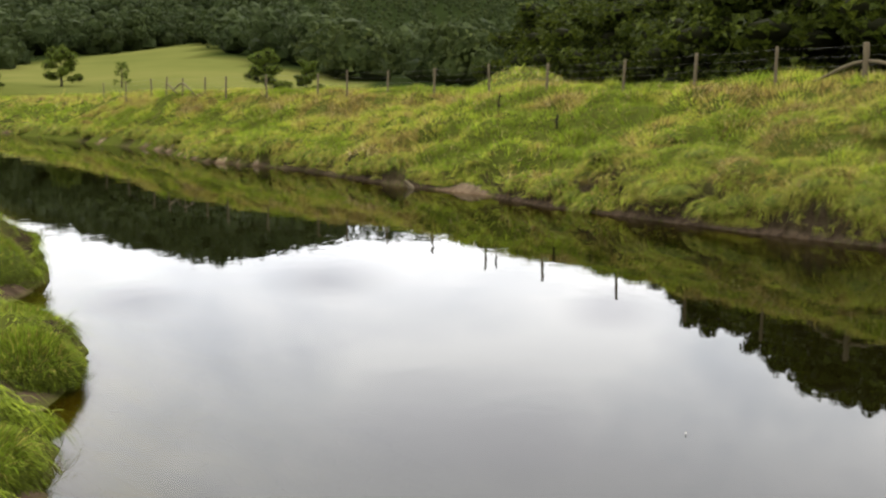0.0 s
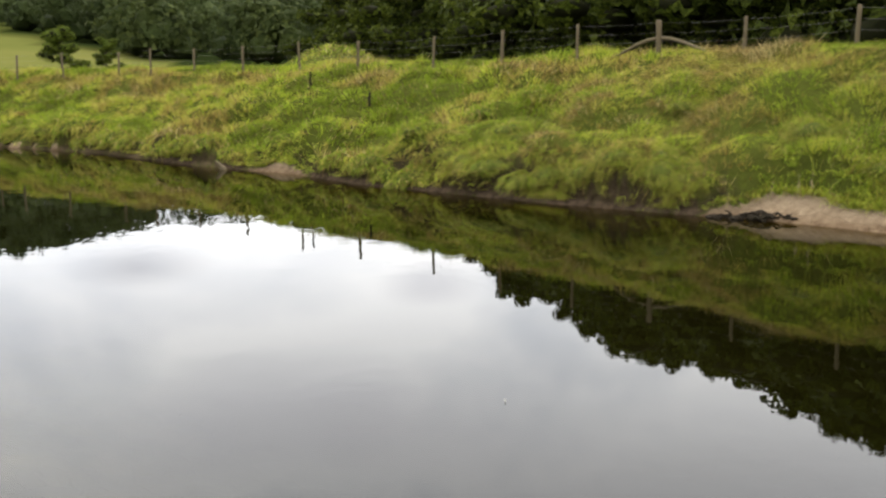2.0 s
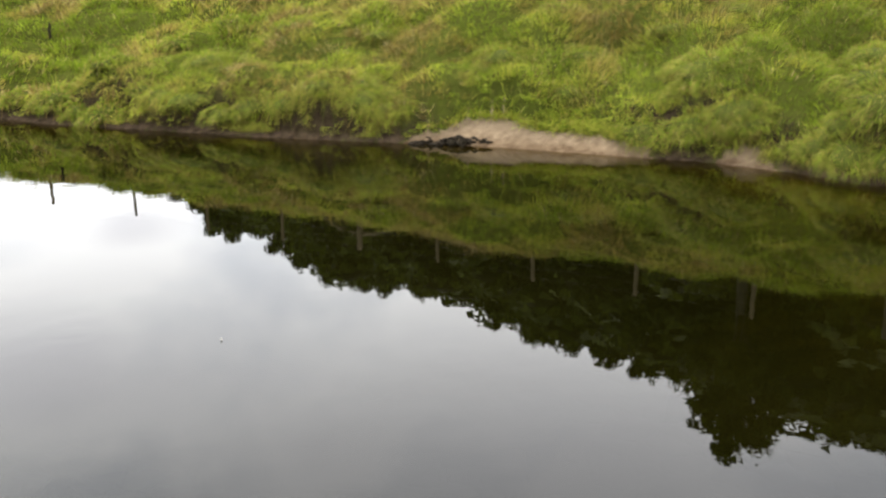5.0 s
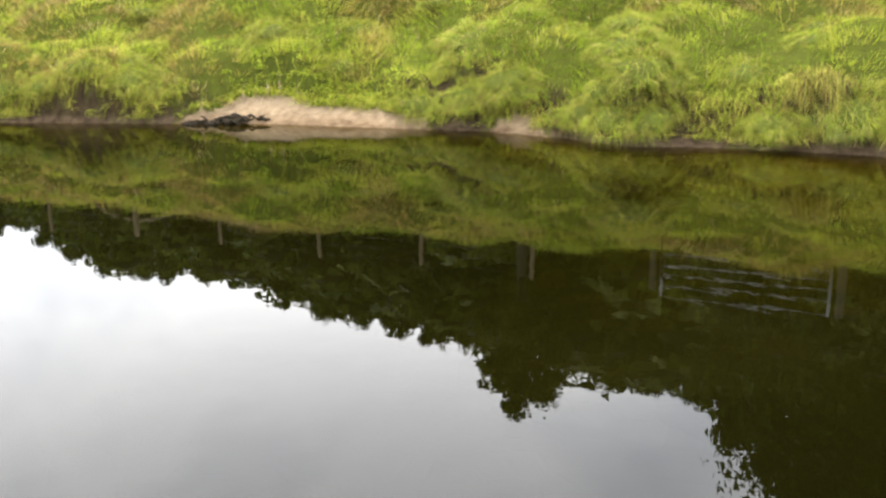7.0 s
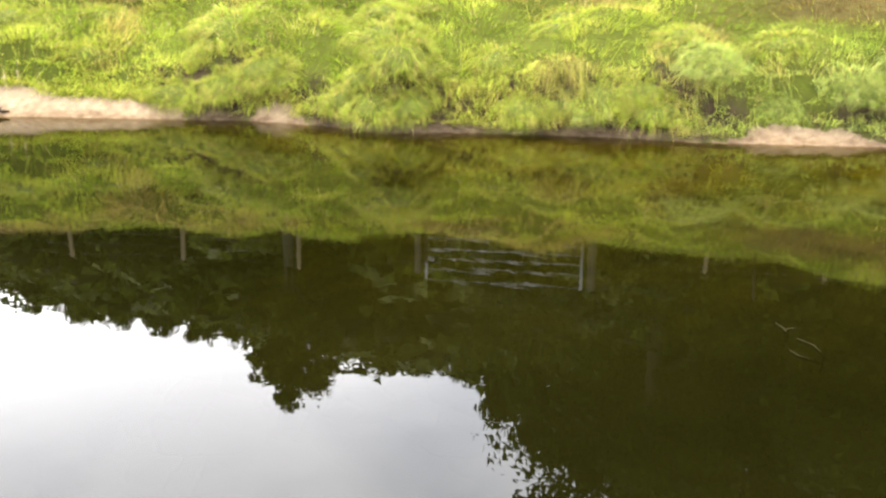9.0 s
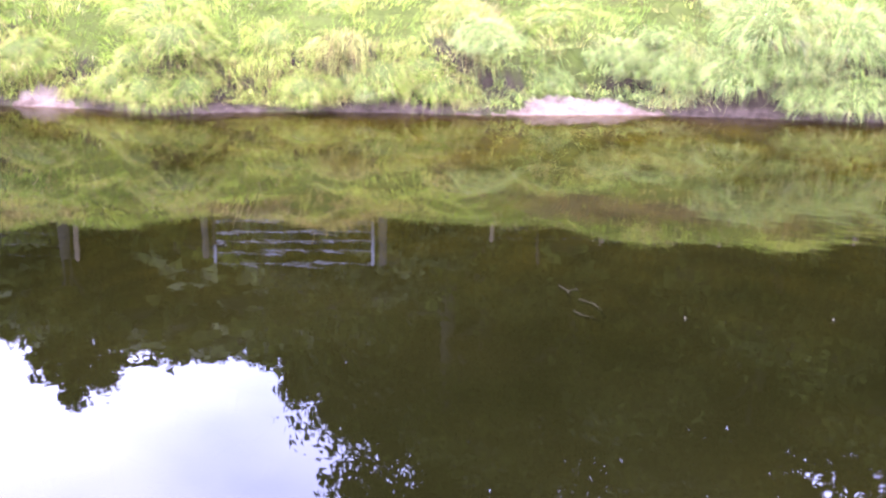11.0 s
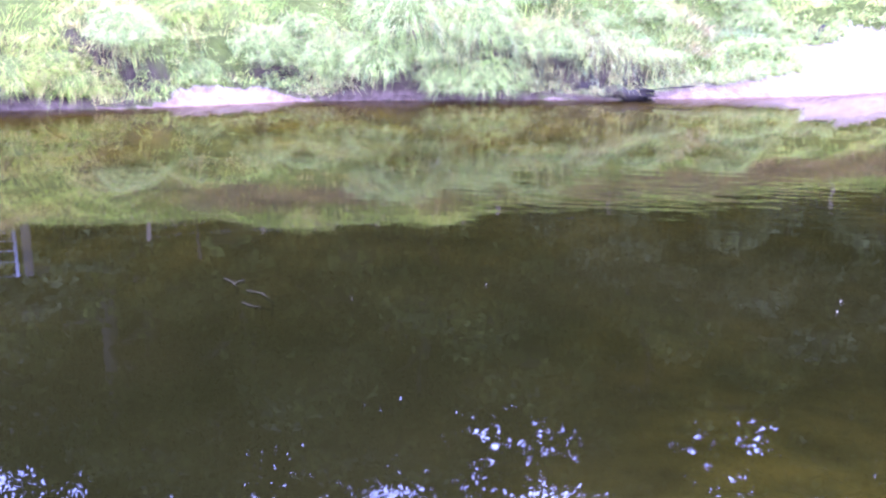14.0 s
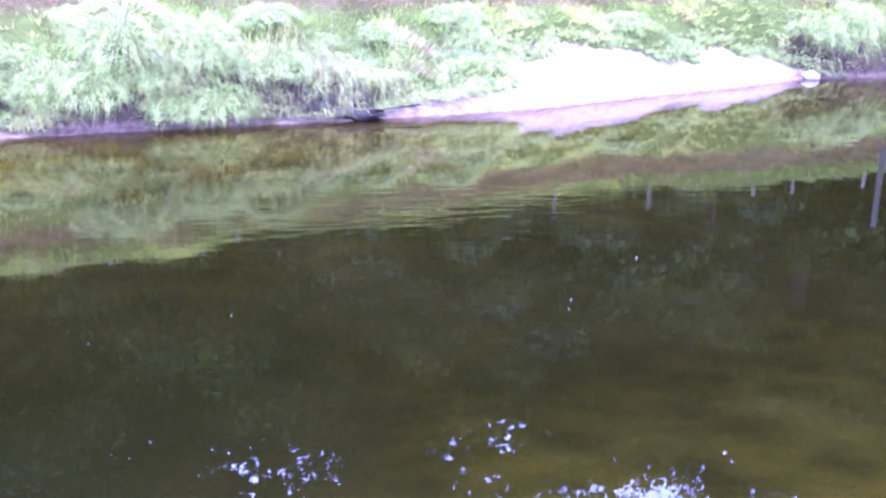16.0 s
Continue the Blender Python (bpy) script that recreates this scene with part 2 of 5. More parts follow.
def mat_stone(name, a, b, spec=0.3):
    k = Nodes(name)
    n = k.noise(5, 6, where=k.tc.outputs["Object"])
    return k.done(k.principled(k.mixc(n, a, b), 0.85, normal=k.bump(n, 0.5, 0.02), spec=spec))


GROUND, WATER = mat_ground(), mat_water()
GRASS = mat_blades("bank_grass", [(0.0, (0.030, 0.032, 0.007)), (0.10, (0.082, 0.098, 0.011)), (0.27, (0.162, 0.232, 0.016)), (0.47, (0.310, 0.352, 0.036)),
                                  (0.65, (0.330, 0.262, 0.066)), (0.77, (0.175, 0.116, 0.036)), (0.85, (0.070, 0.054, 0.016)), (0.93, (0.150, 0.098, 0.032)), (1.0, (0.44, 0.36, 0.165))])
LEAF = mat_leaves("oak_leaves", (0.0065, 0.011, 0.0018), (0.020, 0.030, 0.005), (0.078, 0.096, 0.014))
# lightened leaf colours, so the lone trees look lit before the wood
FIELD_LEAF = mat_leaves("lit_field_tree_leaves", (0.016, 0.028, 0.004), (0.048, 0.072, 0.012), (0.115, 0.150, 0.024))
# lighter leaf colours that stand for lit foliage low in the wood
LIT_BUSH_LEAF = mat_leaves("lit_bush_leaves", (0.012, 0.018, 0.006), (0.027, 0.037, 0.012), (0.062, 0.076, 0.026))
# blue raised in these greens to paint in distance haze
FAR_LEAF = mat_leaves("hazed_far_leaves", (0.0095, 0.0155, 0.0062), (0.0225, 0.034, 0.012), (0.044, 0.058, 0.020), 0.2, True)
# near black, to put the shade inside the crowns into colour
SHADED_TWIGS = mat_stone("shaded_inner_twigs", (0.006, 0.007, 0.003), (0.015, 0.015, 0.006), 0.02)
BARK = mat_wood("grey_brown_bark", (0.016, 0.013, 0.009), (0.038, 0.032, 0.022), (8, 8, 1.5))
POST_WOOD = mat_wood("weathered_post_wood", (0.048, 0.038, 0.022), (0.120, 0.094, 0.056))
GATE_WOOD = mat_wood("dark_gate_post_wood", (0.022, 0.019, 0.013), (0.050, 0.043, 0.031))
# wet wood, set darker still for the overhang's shade on the log
ROTTEN = mat_wood("rotten_wet_wood", (0.008, 0.006, 0.004), (0.024, 0.018, 0.011))
GALVANISED = mat_metal("galvanised_steel", (0.145, 0.147, 0.150), 0.8)
WIRE = mat_stone("weathered_fence_wire", (0.09, 0.085, 0.08), (0.17, 0.16, 0.15))
STONE = mat_stone("brown_river_stone", (0.10, 0.085, 0.066), (0.24, 0.205, 0.165))
DRY_LEAF = mat_stone("dead_leaf", (0.12, 0.10, 0.05), (0.24, 0.21, 0.13))

# ---- plan of the river: bank lines in metres ----
FAR_EDGE = [(-130, 200), (-60, 112), (-32, 72), (-20.6, 55.7), (-12.9, 45.5), (-8.9, 36.1), (-4.7, 31.5), (-1.6, 25.9), (0.84, 22.7),
            (2.0, 20.1), (3.4, 18.2), (4.85, 16.1), (6.0, 14.9), (6.7, 14.05), (7.45, 13.3), (8.7, 11.2), (9.3, 10.3), (9.6, 9.0),
            (9.6, 7.95), (10.1, 7.45), (10.45, 6.9), (10.8, 6.3), (11.4, 4.5), (12.4, 2.6), (12.75, 1.3), (13.45, -1.8),
            (14.3, -4.3), (15.3, -6.0), (16.6, -8.5), (18.1, -10.8), (18.2, -12.3), (19.2, -16), (24, -30), (40, -60), (90, -130)]
CREST = [(-122, 204), (-55, 115), (-28, 76.5), (-18, 60), (-15, 52.5), (-10, 46.5), (-5.5, 42), (-2.0, 39.3), (0.3, 37), (2.3, 32.6),
         (4.2, 29.6), (5.5, 27.6), (7.2, 24.8), (8.9, 21.4), (9.6, 18.4), (10.6, 15.9), (11.9, 14.0), (13.0, 12.2), (14.1, 10.4),
         (15.2, 8.2), (15.8, 6.9), (16.3, 5.6), (16.4, 3.6), (16.7, 1.2), (17.9, 0.2), (18.4, -1.6), (18.8, -3.9), (20.4, -6.8),
         (20.6, -10.6), (21.0, -14.3), (24, -20), (31, -32), (47, -62), (97, -132)]
NEAR_EDGE = [(-150, 190), (-85, 112), (-52, 70), (-30, 46), (-16, 30), (-8.0, 17.5), (-5.3, 12.6), (-4.4, 10.7), (-4.2, 9.4), (-3.3, 8.3),
             (-2.66, 7.1), (-2.55, 6.6), (-2.5, 5.9), (-2.15, 5.2), (-1.95, 4.6), (-1.3, 3.4), (0.1, 2.0), (0.9, 0.6), (1.1, -1.0),
             (1.4, -3.0), (3.2, -8), (8, -18), (16, -36), (32, -66), (80, -136)]


def lattice(seed):
    return np.random.RandomState(seed).rand(64, 64)


LATTICES = [lattice(s) for s in range(8)]


def bumps(x, y, size, seed=0):
    """Smooth value noise, 0 to 1, with features of about that size in metres."""
    g = LATTICES[seed % 8]
    u, v = np.asarray(x) / size + seed * 7.3, np.asarray(y) / size + seed * 3.1
    i, j = np.floor(u).astype(int), np.floor(v).astype(int)
    f, h = u - i, v - j
    f, h = f * f * (3 - 2 * f), h * h * (3 - 2 * h)
    i, j, i1, j1 = i % 64, j % 64, (i + 1) % 64, (j + 1) % 64
    return (g[i, j] * (1 - f) + g[i1, j] * f) * (1 - h) + (g[i, j1] * (1 - f) + g[i1, j1] * f) * h


def line_distance(x, y, line):
    """Distance to a polyline, and the arc length of the nearest place on it."""
    best, arc, run = np.full(np.shape(x), 1e9), np.zeros(np.shape(x)), 0.0
    for (ax, ay), (bx, by) in zip(line[:-1], line[1:]):
        dx, dy = bx - ax, by - ay
        n = math.hypot(dx, dy)
        s = np.clip(((x - ax) * dx + (y - ay) * dy) / (n * n), 0, 1)
        d = np.hypot(x - ax - s * dx, y - ay - s * dy)
        near = d < best
        best, arc = np.where(near, d, best), np.where(near, run + s * n, arc)
        run += n
    return best, arc


def within(x, y, ring):
    """Whether points lie inside a closed ring."""
    c = np.zeros(np.shape(x), bool)
    for (ax, ay), (bx, by) in zip(ring, ring[1:] + ring[:1]):
        if ay == by:
            continue
        c ^= ((ay > y) != (by > y)) & (x < (bx - ax) * (y - ay) / (by - ay) + ax)
    return c


def smooth(a, b, v):
    s = np.clip((v - a) / (b - a), 0, 1)
    return s * s * (3 - 2 * s)


RIVER = FAR_EDGE + NEAR_EDGE[::-1]
BANK = FAR_EDGE + CREST[::-1]
# bare sand along the far edge: centre x, y, length along the bank, depth away from the water
SANDS = [(7.35, 13.35, 1.2, 1.0), (8.2, 12.0, 1.5, 0.55), (9.45, 9.75, 0.55, 0.42), (11.85, 3.5, 1.15, 0.45), 
         (13.75, -2.7, 1.0, 0.42), (14.3, -4.0, 1.8, 0.6), (15.6, -6.1, 3.1, 1.55), (17.0, -9.0, 2.6, 1.0), (0.3, 23.3, 1.5, 0.42), (-11.6, 41.9, 1.2, 0.5)]


def sandiness(x, y, dw, wider=0.0):
    s = np.zeros(np.shape(x))
    for cx, cy, along, deep in SANDS:
        q = np.hypot(x - cx, y - cy) / along
        reach = deep * (1.25 * np.clip(1.0 - q * q, 0, 1) - 0.10 + 0.5 * (bumps(x, y, 0.45, 3) - 0.5)) - 0.1 + wider * min(1.0, 0.9 * along) * (q < 1.3)
        s = np.maximum(s, smooth(0.08, -0.08, dw - reach))
    return s


# mounds of long grass that overhang the water: x, y, radius, height
MOUNDS = [(9.9, 10.6, 1.0, 0.42), (10.2, 8.3, 0.75, 0.40), (11.3, 6.4, 0.8, 0.36), (12.0, 5.0, 0.7, 0.30), (13.4, 1.2, 1.3, 0.50),
          (13.9, -0.6, 0.9, 0.38), (6.2, 15.6, 0.8, 0.35), (5.0, 17.2, 0.7, 0.28), (3.5, 19.6, 0.8, 0.30), (1.3, 23.8, 0.9, 0.25),
          (18.7, -11.6, 1.0, 0.45), (-2.2, 28.5, 1.0, 0.3), (-5.5, 34.0, 1.2, 0.3), (11.0, 13.4, 0.9, 0.3), (13.2, 8.3, 0.9, 0.25),
          (8.6, 15.9, 0.9, 0.3), (14.6, 4.2, 0.9, 0.3), (15.4, -1.6, 0.9, 0.3), (6.6, 19.4, 1.0, 0.25)]


def tussock(x, y, cell=0.95):
    """Hummocks of tufted grass on a jittered lattice: height of the hummock, the way out from its middle, and its own random number."""
    x, y = np.asarray(x, float), np.asarray(y, float)
    i, j = np.floor(x / cell).astype(int), np.floor(y / cell).astype(int)
    best, ox, oy, own = np.zeros(x.shape), np.zeros(x.shape), np.zeros(x.shape), np.full(x.shape, 0.5)
    for di in (-1, 0, 1):
        for dj in (-1, 0, 1):
            a, b = (i + di) % 64, (j + dj) % 64
            cx = (i + di + 0.5 + 0.8 * (LATTICES[0][a, b] - 0.5)) * cell
            cy = (j + dj + 0.5 + 0.8 * (LATTICES[1][a, b] - 0.5)) * cell
            r = cell * (0.60 + 0.35 * LATTICES[2][a, b])
            q = np.hypot(x - cx, y - cy) / r
            h = (0.13 + 0.40 * LATTICES[3][a, b] ** 1.5) * np.clip(1 - q * q, 0, 1) ** 0.9
            hit = h > best
            best = np.where(hit, h, best)
            ox, oy = np.where(hit, (x - cx) / r, ox), np.where(hit, (y - cy) / r, oy)
            own = np.where(hit, LATTICES[4][a, b], own)
    return best, ox, oy, own


def hill(x, y):
    r = np.hypot(x, y)
    az = np.degrees(np.arctan2(x, y))
    amp = np.interp(az, [-180, -60, -40, -26, -23, -19, -13, -5, 10, 140, 180], [0.3, 0.35, 0.40, 0.52, 0.63, 0.83, 1.0, 0.85, 0.9, 0.8, 0.3])
    return 21 * smooth(110, 420, r) * np.interp(az, [-180, -60, -30, -24, -19, -14, -11, -6, 0, 140, 180], [0.3, 0.5, 0.75, 0.8, 0.9, 1.16, 1.1, 0.9, 0.85, 0.85, 0.3]) + 86 * amp * smooth(380, 860, r)


# where the hillside wood begins, by bearing
WOOD_AZ = [-180, -40, -33, -23.9, -22.3, -18.9, -15.4, -13.9, -13.2, -11.4, -9.3, -7.4, -4.9, -4.2, 0, 34, 140, 180]
WOOD_R = [400, 200, 200, 268, 295, 335, 345, 400, 285, 266, 245, 238, 218, 200, 200, 150, 150, 400]


def terrain(x, y):
    """Height of the ground, and its cover: sand, mud, meadow, wet."""
    x, y = np.asarray(x, float), np.asarray(y, float)
    dw, sw = line_distance(x, y, FAR_EDGE)
    dn, _ = line_distance(x, y, NEAR_EDGE)
    dc, _ = line_distance(x, y, CREST)
    wob = 0.42 * (bumps(sw, sw * 0, 1.1, 1) - 0.5) + 0.16 * (bumps(sw, sw * 0, 0.4, 2) - 0.5)
    wet = within(x, y, RIVER)
    bank = within(x, y, BANK) & ~wet
    near = ~wet & (dn < dw)
    sand = np.where(near, 0, sandiness(x, y, dw))
    sand = np.where(wet, 0, sand)
    flat = np.where(wet | near, 0, sandiness(x, y, dw, 0.30))
    # far bank
    d = np.maximum(dw + wob * (1 - flat), 0)
    lip = (0.16 + 0.34 * bumps(x, y, 1.5, 4)) * (1 - flat) * smooth(0.20, 0.38, d) + 0.06 * smooth(0, 0.3, dw)
    f = dw / np.maximum(dw + dc, 1e-6)
    up = 2.62 * (0.85 * f + 0.15 * f * f)
    z = lip * (1 - f) + up + 0.55 * (bumps(x, y, 1.9, 5) - 0.5) * smooth(0.3, 1.5, dw) * (1 - 0.5 * f) * (1 - flat)
    z = z + (tussock(x, y)[0] - 0.14) * smooth(0.2, 0.9, dw) * (1 - flat) * (1 - 0.7 * smooth(1.6, 0.3, dc))
    for mx, my, r, h in MOUNDS:
        z = z + h * np.exp(-((x - mx) ** 2 + (y - my) ** 2) / (r * r) * 1.6) * smooth(0.0, 0.35, d)
    z = np.where(sand > 0.02, z * (1 - 0.25 * sand) + (0.06 * (bumps(x, y, 0.35, 2) - 0.5) + 0.14 * (bumps(x, y, 0.8, 6) - 0.5)) * sand * smooth(0, 0.4, dw), z)
    back = 2.62 - 0.3 * smooth(0.5, 9, dc) + (0.25 * (bumps(x, y, 2.0, 5) - 0.5) + 0.3 * (tussock(x, y)[0] - 0.14)) * smooth(25, 5, dc) + 0.5 * (bumps(x, y, 30, 1) - 0.5) * smooth(10, 60, dc) + hill(x, y)
    z = np.where(bank, z, back)
    # knoll behind the fence
    z = z + (1.75 + 0.3 * bumps(x, y, 1.6, 2)) * np.exp(-(((x - 4.2) / 3.0) ** 2 + ((y - 55) / 4.0) ** 2)) * ~wet
    # near bank
    dm = np.maximum(dn + 0.1 * (bumps(x, y, 0.5, 2) - 0.5), 0)
    zn = 0.05 * smooth(0, 0.1, dm) + 0.20 * smooth(0.15, 0.5, dm) + 0.9 * smooth(2.5, 9, dn) + 0.12 * (bumps(x, y, 0.9, 3) - 0.4) * smooth(0.2, 0.8, dn)
    for mx, my, r, h in ((-3.0, 7.5, 0.42, 0.22), (-2.55, 5.3, 0.45, 0.2), (-5.0, 11.2, 0.9, 0.45)):
        zn = zn + h * np.exp(-((x - mx) ** 2 + (y - my) ** 2) / (r * r))
    zn = zn + 0.6 * hill(x, y)
    z = np.where(near, np.maximum(zn, 0.02), z)
    # river bed
    ds = np.minimum(dw, dn)
    zb = -np.minimum(0.01 + np.minimum((0.26 - 0.19 * smooth(10, 4.5, y)) * dw, (0.11 + 0.17 * smooth(-1.0, 2.0, y)) * dn), 0.9) - 0.10 * (bumps(x, y, 0.8, 3)) * smooth(0.1, 1.0, ds) - 0.05 * bumps(x, y, 0.3, 5) * smooth(0.1, 0.8, ds)
    z = np.where(wet, zb, z)
    mud = np.where(wet, 0, np.where(near, smooth(0.5, 0.2, dn) + smooth(0.25, 0.1, np.hypot(x + 3.0, y - 6.3) - 0.5), smooth(0.42, 0.36, d) * (1 - sand)))
    meadow = np.where(bank | wet, 0, smooth(6, 25, np.where(near, dn, dc)))
    r = np.hypot(x, y)
    floor = smooth(-4, 8, r - np.interp(np.degrees(np.arctan2(x, y)), WOOD_AZ, WOOD_R)) * (r > 150)
    meadow = meadow * (1 - floor)
    return z, sand, np.clip(mud, 0, 1), meadow, wet, dw, dn, dc, bank, near


def dead_band(x, y, z):
    """Where last year's grass stands dead and brown, halfway up the bank."""
    lo = 1.24 + 0.30 * (bumps(x, y, 2.2, 4) - 0.5) + 0.15 * smooth(-1.5, -4.0, y)
    return smooth(lo, lo + 0.15, z) * smooth(lo + 0.90, lo + 0.70, z) * smooth(6.0, 4.0, y) * (1 - 0.45 * np.exp(-((y - 0.3) / 1.2) ** 2))


# ---- mesh helpers ----
def part(name, bm, material, parent=None, label=""):
    me = bpy.data.meshes.new(name)
    bm.to_mesh(me)
    bm.free()
    me.materials.append(material)
    ob = new(name, me)
    if parent:
        ob.parent = parent
    return tagged(ob, label)


def raw(name, verts, faces, material, parent=None, label="", flat=False):
    """A mesh object from arrays: verts n x 3, faces m x k (all alike)."""
    me = bpy.data.meshes.new(name)
    verts, faces = np.asarray(verts, np.float32), np.asarray(faces, np.int32)
    m, k = faces.shape
    me.vertices.add(len(verts))
    me.vertices.foreach_set("co", verts.ravel())
    me.loops.add(m * k)
    me.loops.foreach_set("vertex_index", faces.ravel())
    me.polygons.add(m)
    me.polygons.foreach_set("loop_start", np.arange(0, m * k, k, dtype=np.int32))
    me.polygons.foreach_set("use_smooth", np.full(m, not flat))
    me.update(calc_edges=True)
    me.materials.append(material)
    ob = new(name, me)
    if parent:
        ob.parent = parent
    return tagged(ob, label)


def floats(ob, name, values):
    at = ob.data.attributes.new(name, "FLOAT", "POINT")
    at.data.foreach_set("value", np.asarray(values, np.float32))


def tube(bm, pts, radii, sides=8, cap=True):
    """A round limb through points with a radius at each."""
    rings = []
    for i, p in enumerate(pts):
        p = Vector(p)
        d = (Vector(pts[min(i + 1, len(pts) - 1)]) - Vector(pts[max(i - 1, 0)])).normalized()
        q = d.to_track_quat("Z", "Y")
        rings.append([bm.verts.new(p + q @ Vector((math.cos(2 * math.pi * k / sides) * radii[i], math.sin(2 * math.pi * k / sides) * radii[i], 0))) for k in range(sides)])
    for r0, r1 in zip(rings, rings[1:]):
        for k in range(sides):
            bm.faces.new((r0[k], r0[(k + 1) % sides], r1[(k + 1) % sides], r1[k])).smooth = True
    if cap:
        bm.faces.new(rings[0][::-1])
        bm.faces.new(rings[-1])


def ground_z(x, y):
    return float(terrain(np.array([x]), np.array([y]))[0][0])


BALL = bmesh.new()
bmesh.ops.create_icosphere(BALL, subdivisions=2, radius=1)
BALL_V = np.array([v.co for v in BALL.verts])
BALL_F = np.array([[v.index for v in f.verts] for f in BALL.faces])
BALL.free()
PIP = bmesh.new()
bmesh.ops.create_icosphere(PIP, subdivisions=1, radius=1)
PIP_V = np.array([v.co for v in PIP.verts])
PIP_F = np.array([[v.index for v in f.verts] for f in PIP.faces])
PIP.free()


# ---- ground and water ----
def spaced(lo, hi, step, reach, grow=1.13):
    inner = list(np.arange(lo, hi, step))
    left, right, s = [], [], step
    while (lo - (left[-1] if left else lo)) < reach + lo or not left:
        s *= grow
        left.append((left[-1] if left else lo) - s)
        if left[-1] < -reach:
            break
    s = step
    while True:
        s *= grow
        right.append((right[-1] if right else hi) + s)
        if right[-1] > reach:
            break
    return np.array(left[::-1] + inner + right)


def build_ground():
    xs, ys = spaced(-6, 22, 0.13, 1800, 1.12), spaced(-15, 29, 0.15, 1800, 1.12)
    X, Y = np.meshgrid(xs, ys)
    X, Y = X.ravel(), Y.ravel()
    z, sand, mud, meadow, wet, dw, dn, dc, bank, near = terrain(X, Y)
    shore = wet & (dw < 0.6)
    sand = np.where(shore, np.maximum(sandiness(X, Y, dw), sandiness(X, Y, -dw)), sand)
    mud = np.where(shore, 1 - sand, mud)
    nx, ny = len(xs), len(ys)
    i = np.arange(nx - 1)[None, :] + nx * np.arange(ny - 1)[:, None]
    i = i.ravel()
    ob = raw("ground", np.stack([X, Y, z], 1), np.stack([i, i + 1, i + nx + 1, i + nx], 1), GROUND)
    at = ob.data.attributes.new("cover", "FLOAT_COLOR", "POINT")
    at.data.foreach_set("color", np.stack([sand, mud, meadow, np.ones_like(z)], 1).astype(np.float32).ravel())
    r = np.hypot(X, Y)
    floats(ob, "wood_floor", smooth(0, 12, r - np.interp(np.degrees(np.arctan2(X, Y)), WOOD_AZ, WOOD_R)) * (r > 150))
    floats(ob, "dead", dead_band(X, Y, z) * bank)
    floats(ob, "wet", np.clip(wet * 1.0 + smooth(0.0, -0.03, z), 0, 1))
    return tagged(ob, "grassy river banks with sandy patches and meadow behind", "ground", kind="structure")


build_ground()


def build_water():
    xs, ys = spaced(-8, 22, 0.35, 150, 1.15), spaced(-15, 30, 0.40, 220, 1.15)
    X, Y = np.meshgrid(xs, ys)
    X, Y = X.ravel(), Y.ravel()
    nx, ny = len(xs), len(ys)
    i = (np.arange(nx - 1)[None, :] + nx * np.arange(ny - 1)[:, None]).ravel()
    ob = raw("water", np.stack([X, Y, X * 0], 1), np.stack([i, i + 1, i + nx + 1, i + nx], 1), WATER)
    floats(ob, "depth", np.clip(-terrain(X, Y)[0], 0, 1))
    floats(ob, "ripple", sum(a * np.exp(-((X - x) / w) ** 2 - ((Y - y) / t) ** 2) for x, y, w, t, a in ((7.9, -1.6, 0.8, 2.4, 1.3), (-1.5, 14.5, 3.5, 2.0, 0.6), (5.4, 3.7, 1.3, 1.3, 0.15))))
    tagged(ob, "still dark peaty river water mirroring sky and trees", "river", kind="structure")


build_water()

# ---- grass ----
def blades(name, root, length, width, lean, rise, droop, tone, seed, levels=(0.0, 0.55, 1.0), washout=None):
    """Tapered bent blades. lean: where the tip is carried sideways, in lengths; rise and droop: the climb at the root and the sag towards the tip."""
    r = np.random.RandomState(seed)
    n, m = len(root), len(levels)
    turn = r.rand(n) * 2 * np.pi
    side = np.stack([np.cos(turn) * width / 2, np.sin(turn) * width / 2, np.zeros(n)], 1)
    rows = []
    for s in levels:
        c = root + np.stack([lean[:, 0] * length * s, lean[:, 1] * length * s, (rise * s - droop * s * s) * length], 1)
        if s < 1:
            rows += [c - side * (1 - 0.35 * s), c + side * (1 - 0.35 * s)]
        else:
            rows.append(c)
    v = np.stack(rows, 1).reshape(-1, 3)
    per = 2 * m - 1
    k = np.arange(n) * per
    tri = []
    for q in range(m - 2):
        tri += [k + 2 * q, k + 2 * q + 1, k + 2 * q + 3, k + 2 * q, k + 2 * q + 3, k + 2 * q + 2]
    tri += [k + per - 3, k + per - 2, k + per - 1]
    ob = raw(name, v, np.stack(tri, 1).reshape(-1, 3), GRASS)
    floats(ob, "tone", np.repeat(tone, per))
    # paler by bearing and low on the bank, as if overexposed
    if washout is None:
        washout = smooth(52, 84, np.degrees(np.arctan2(root[:, 0], root[:, 1]))) * (0.10 + 0.34 * r.rand(n) ** 1.3) * smooth(0.80, 0.66, tone) * smooth(1.4, 0.7, root[:, 2])
    floats(ob, "washout", np.repeat(washout, per))
    return ob


def scatter(n, box, seed):
    r = np.random.RandomState(seed)
    return box[0] + r.rand(n) * (box[1] - box[0]), box[2] + r.rand(n) * (box[3] - box[2]), r


def downhill(x, y):
    e = 0.3
    z0 = terrain(x, y)[0]
    gx, gy = (terrain(x + e, y)[0] - terrain(x - e, y)[0]) / (2 * e), (terrain(x, y + e)[0] - terrain(x, y - e)[0]) / (2 * e)
    return z0, np.clip(-gx, -1, 1), np.clip(-gy, -1, 1)


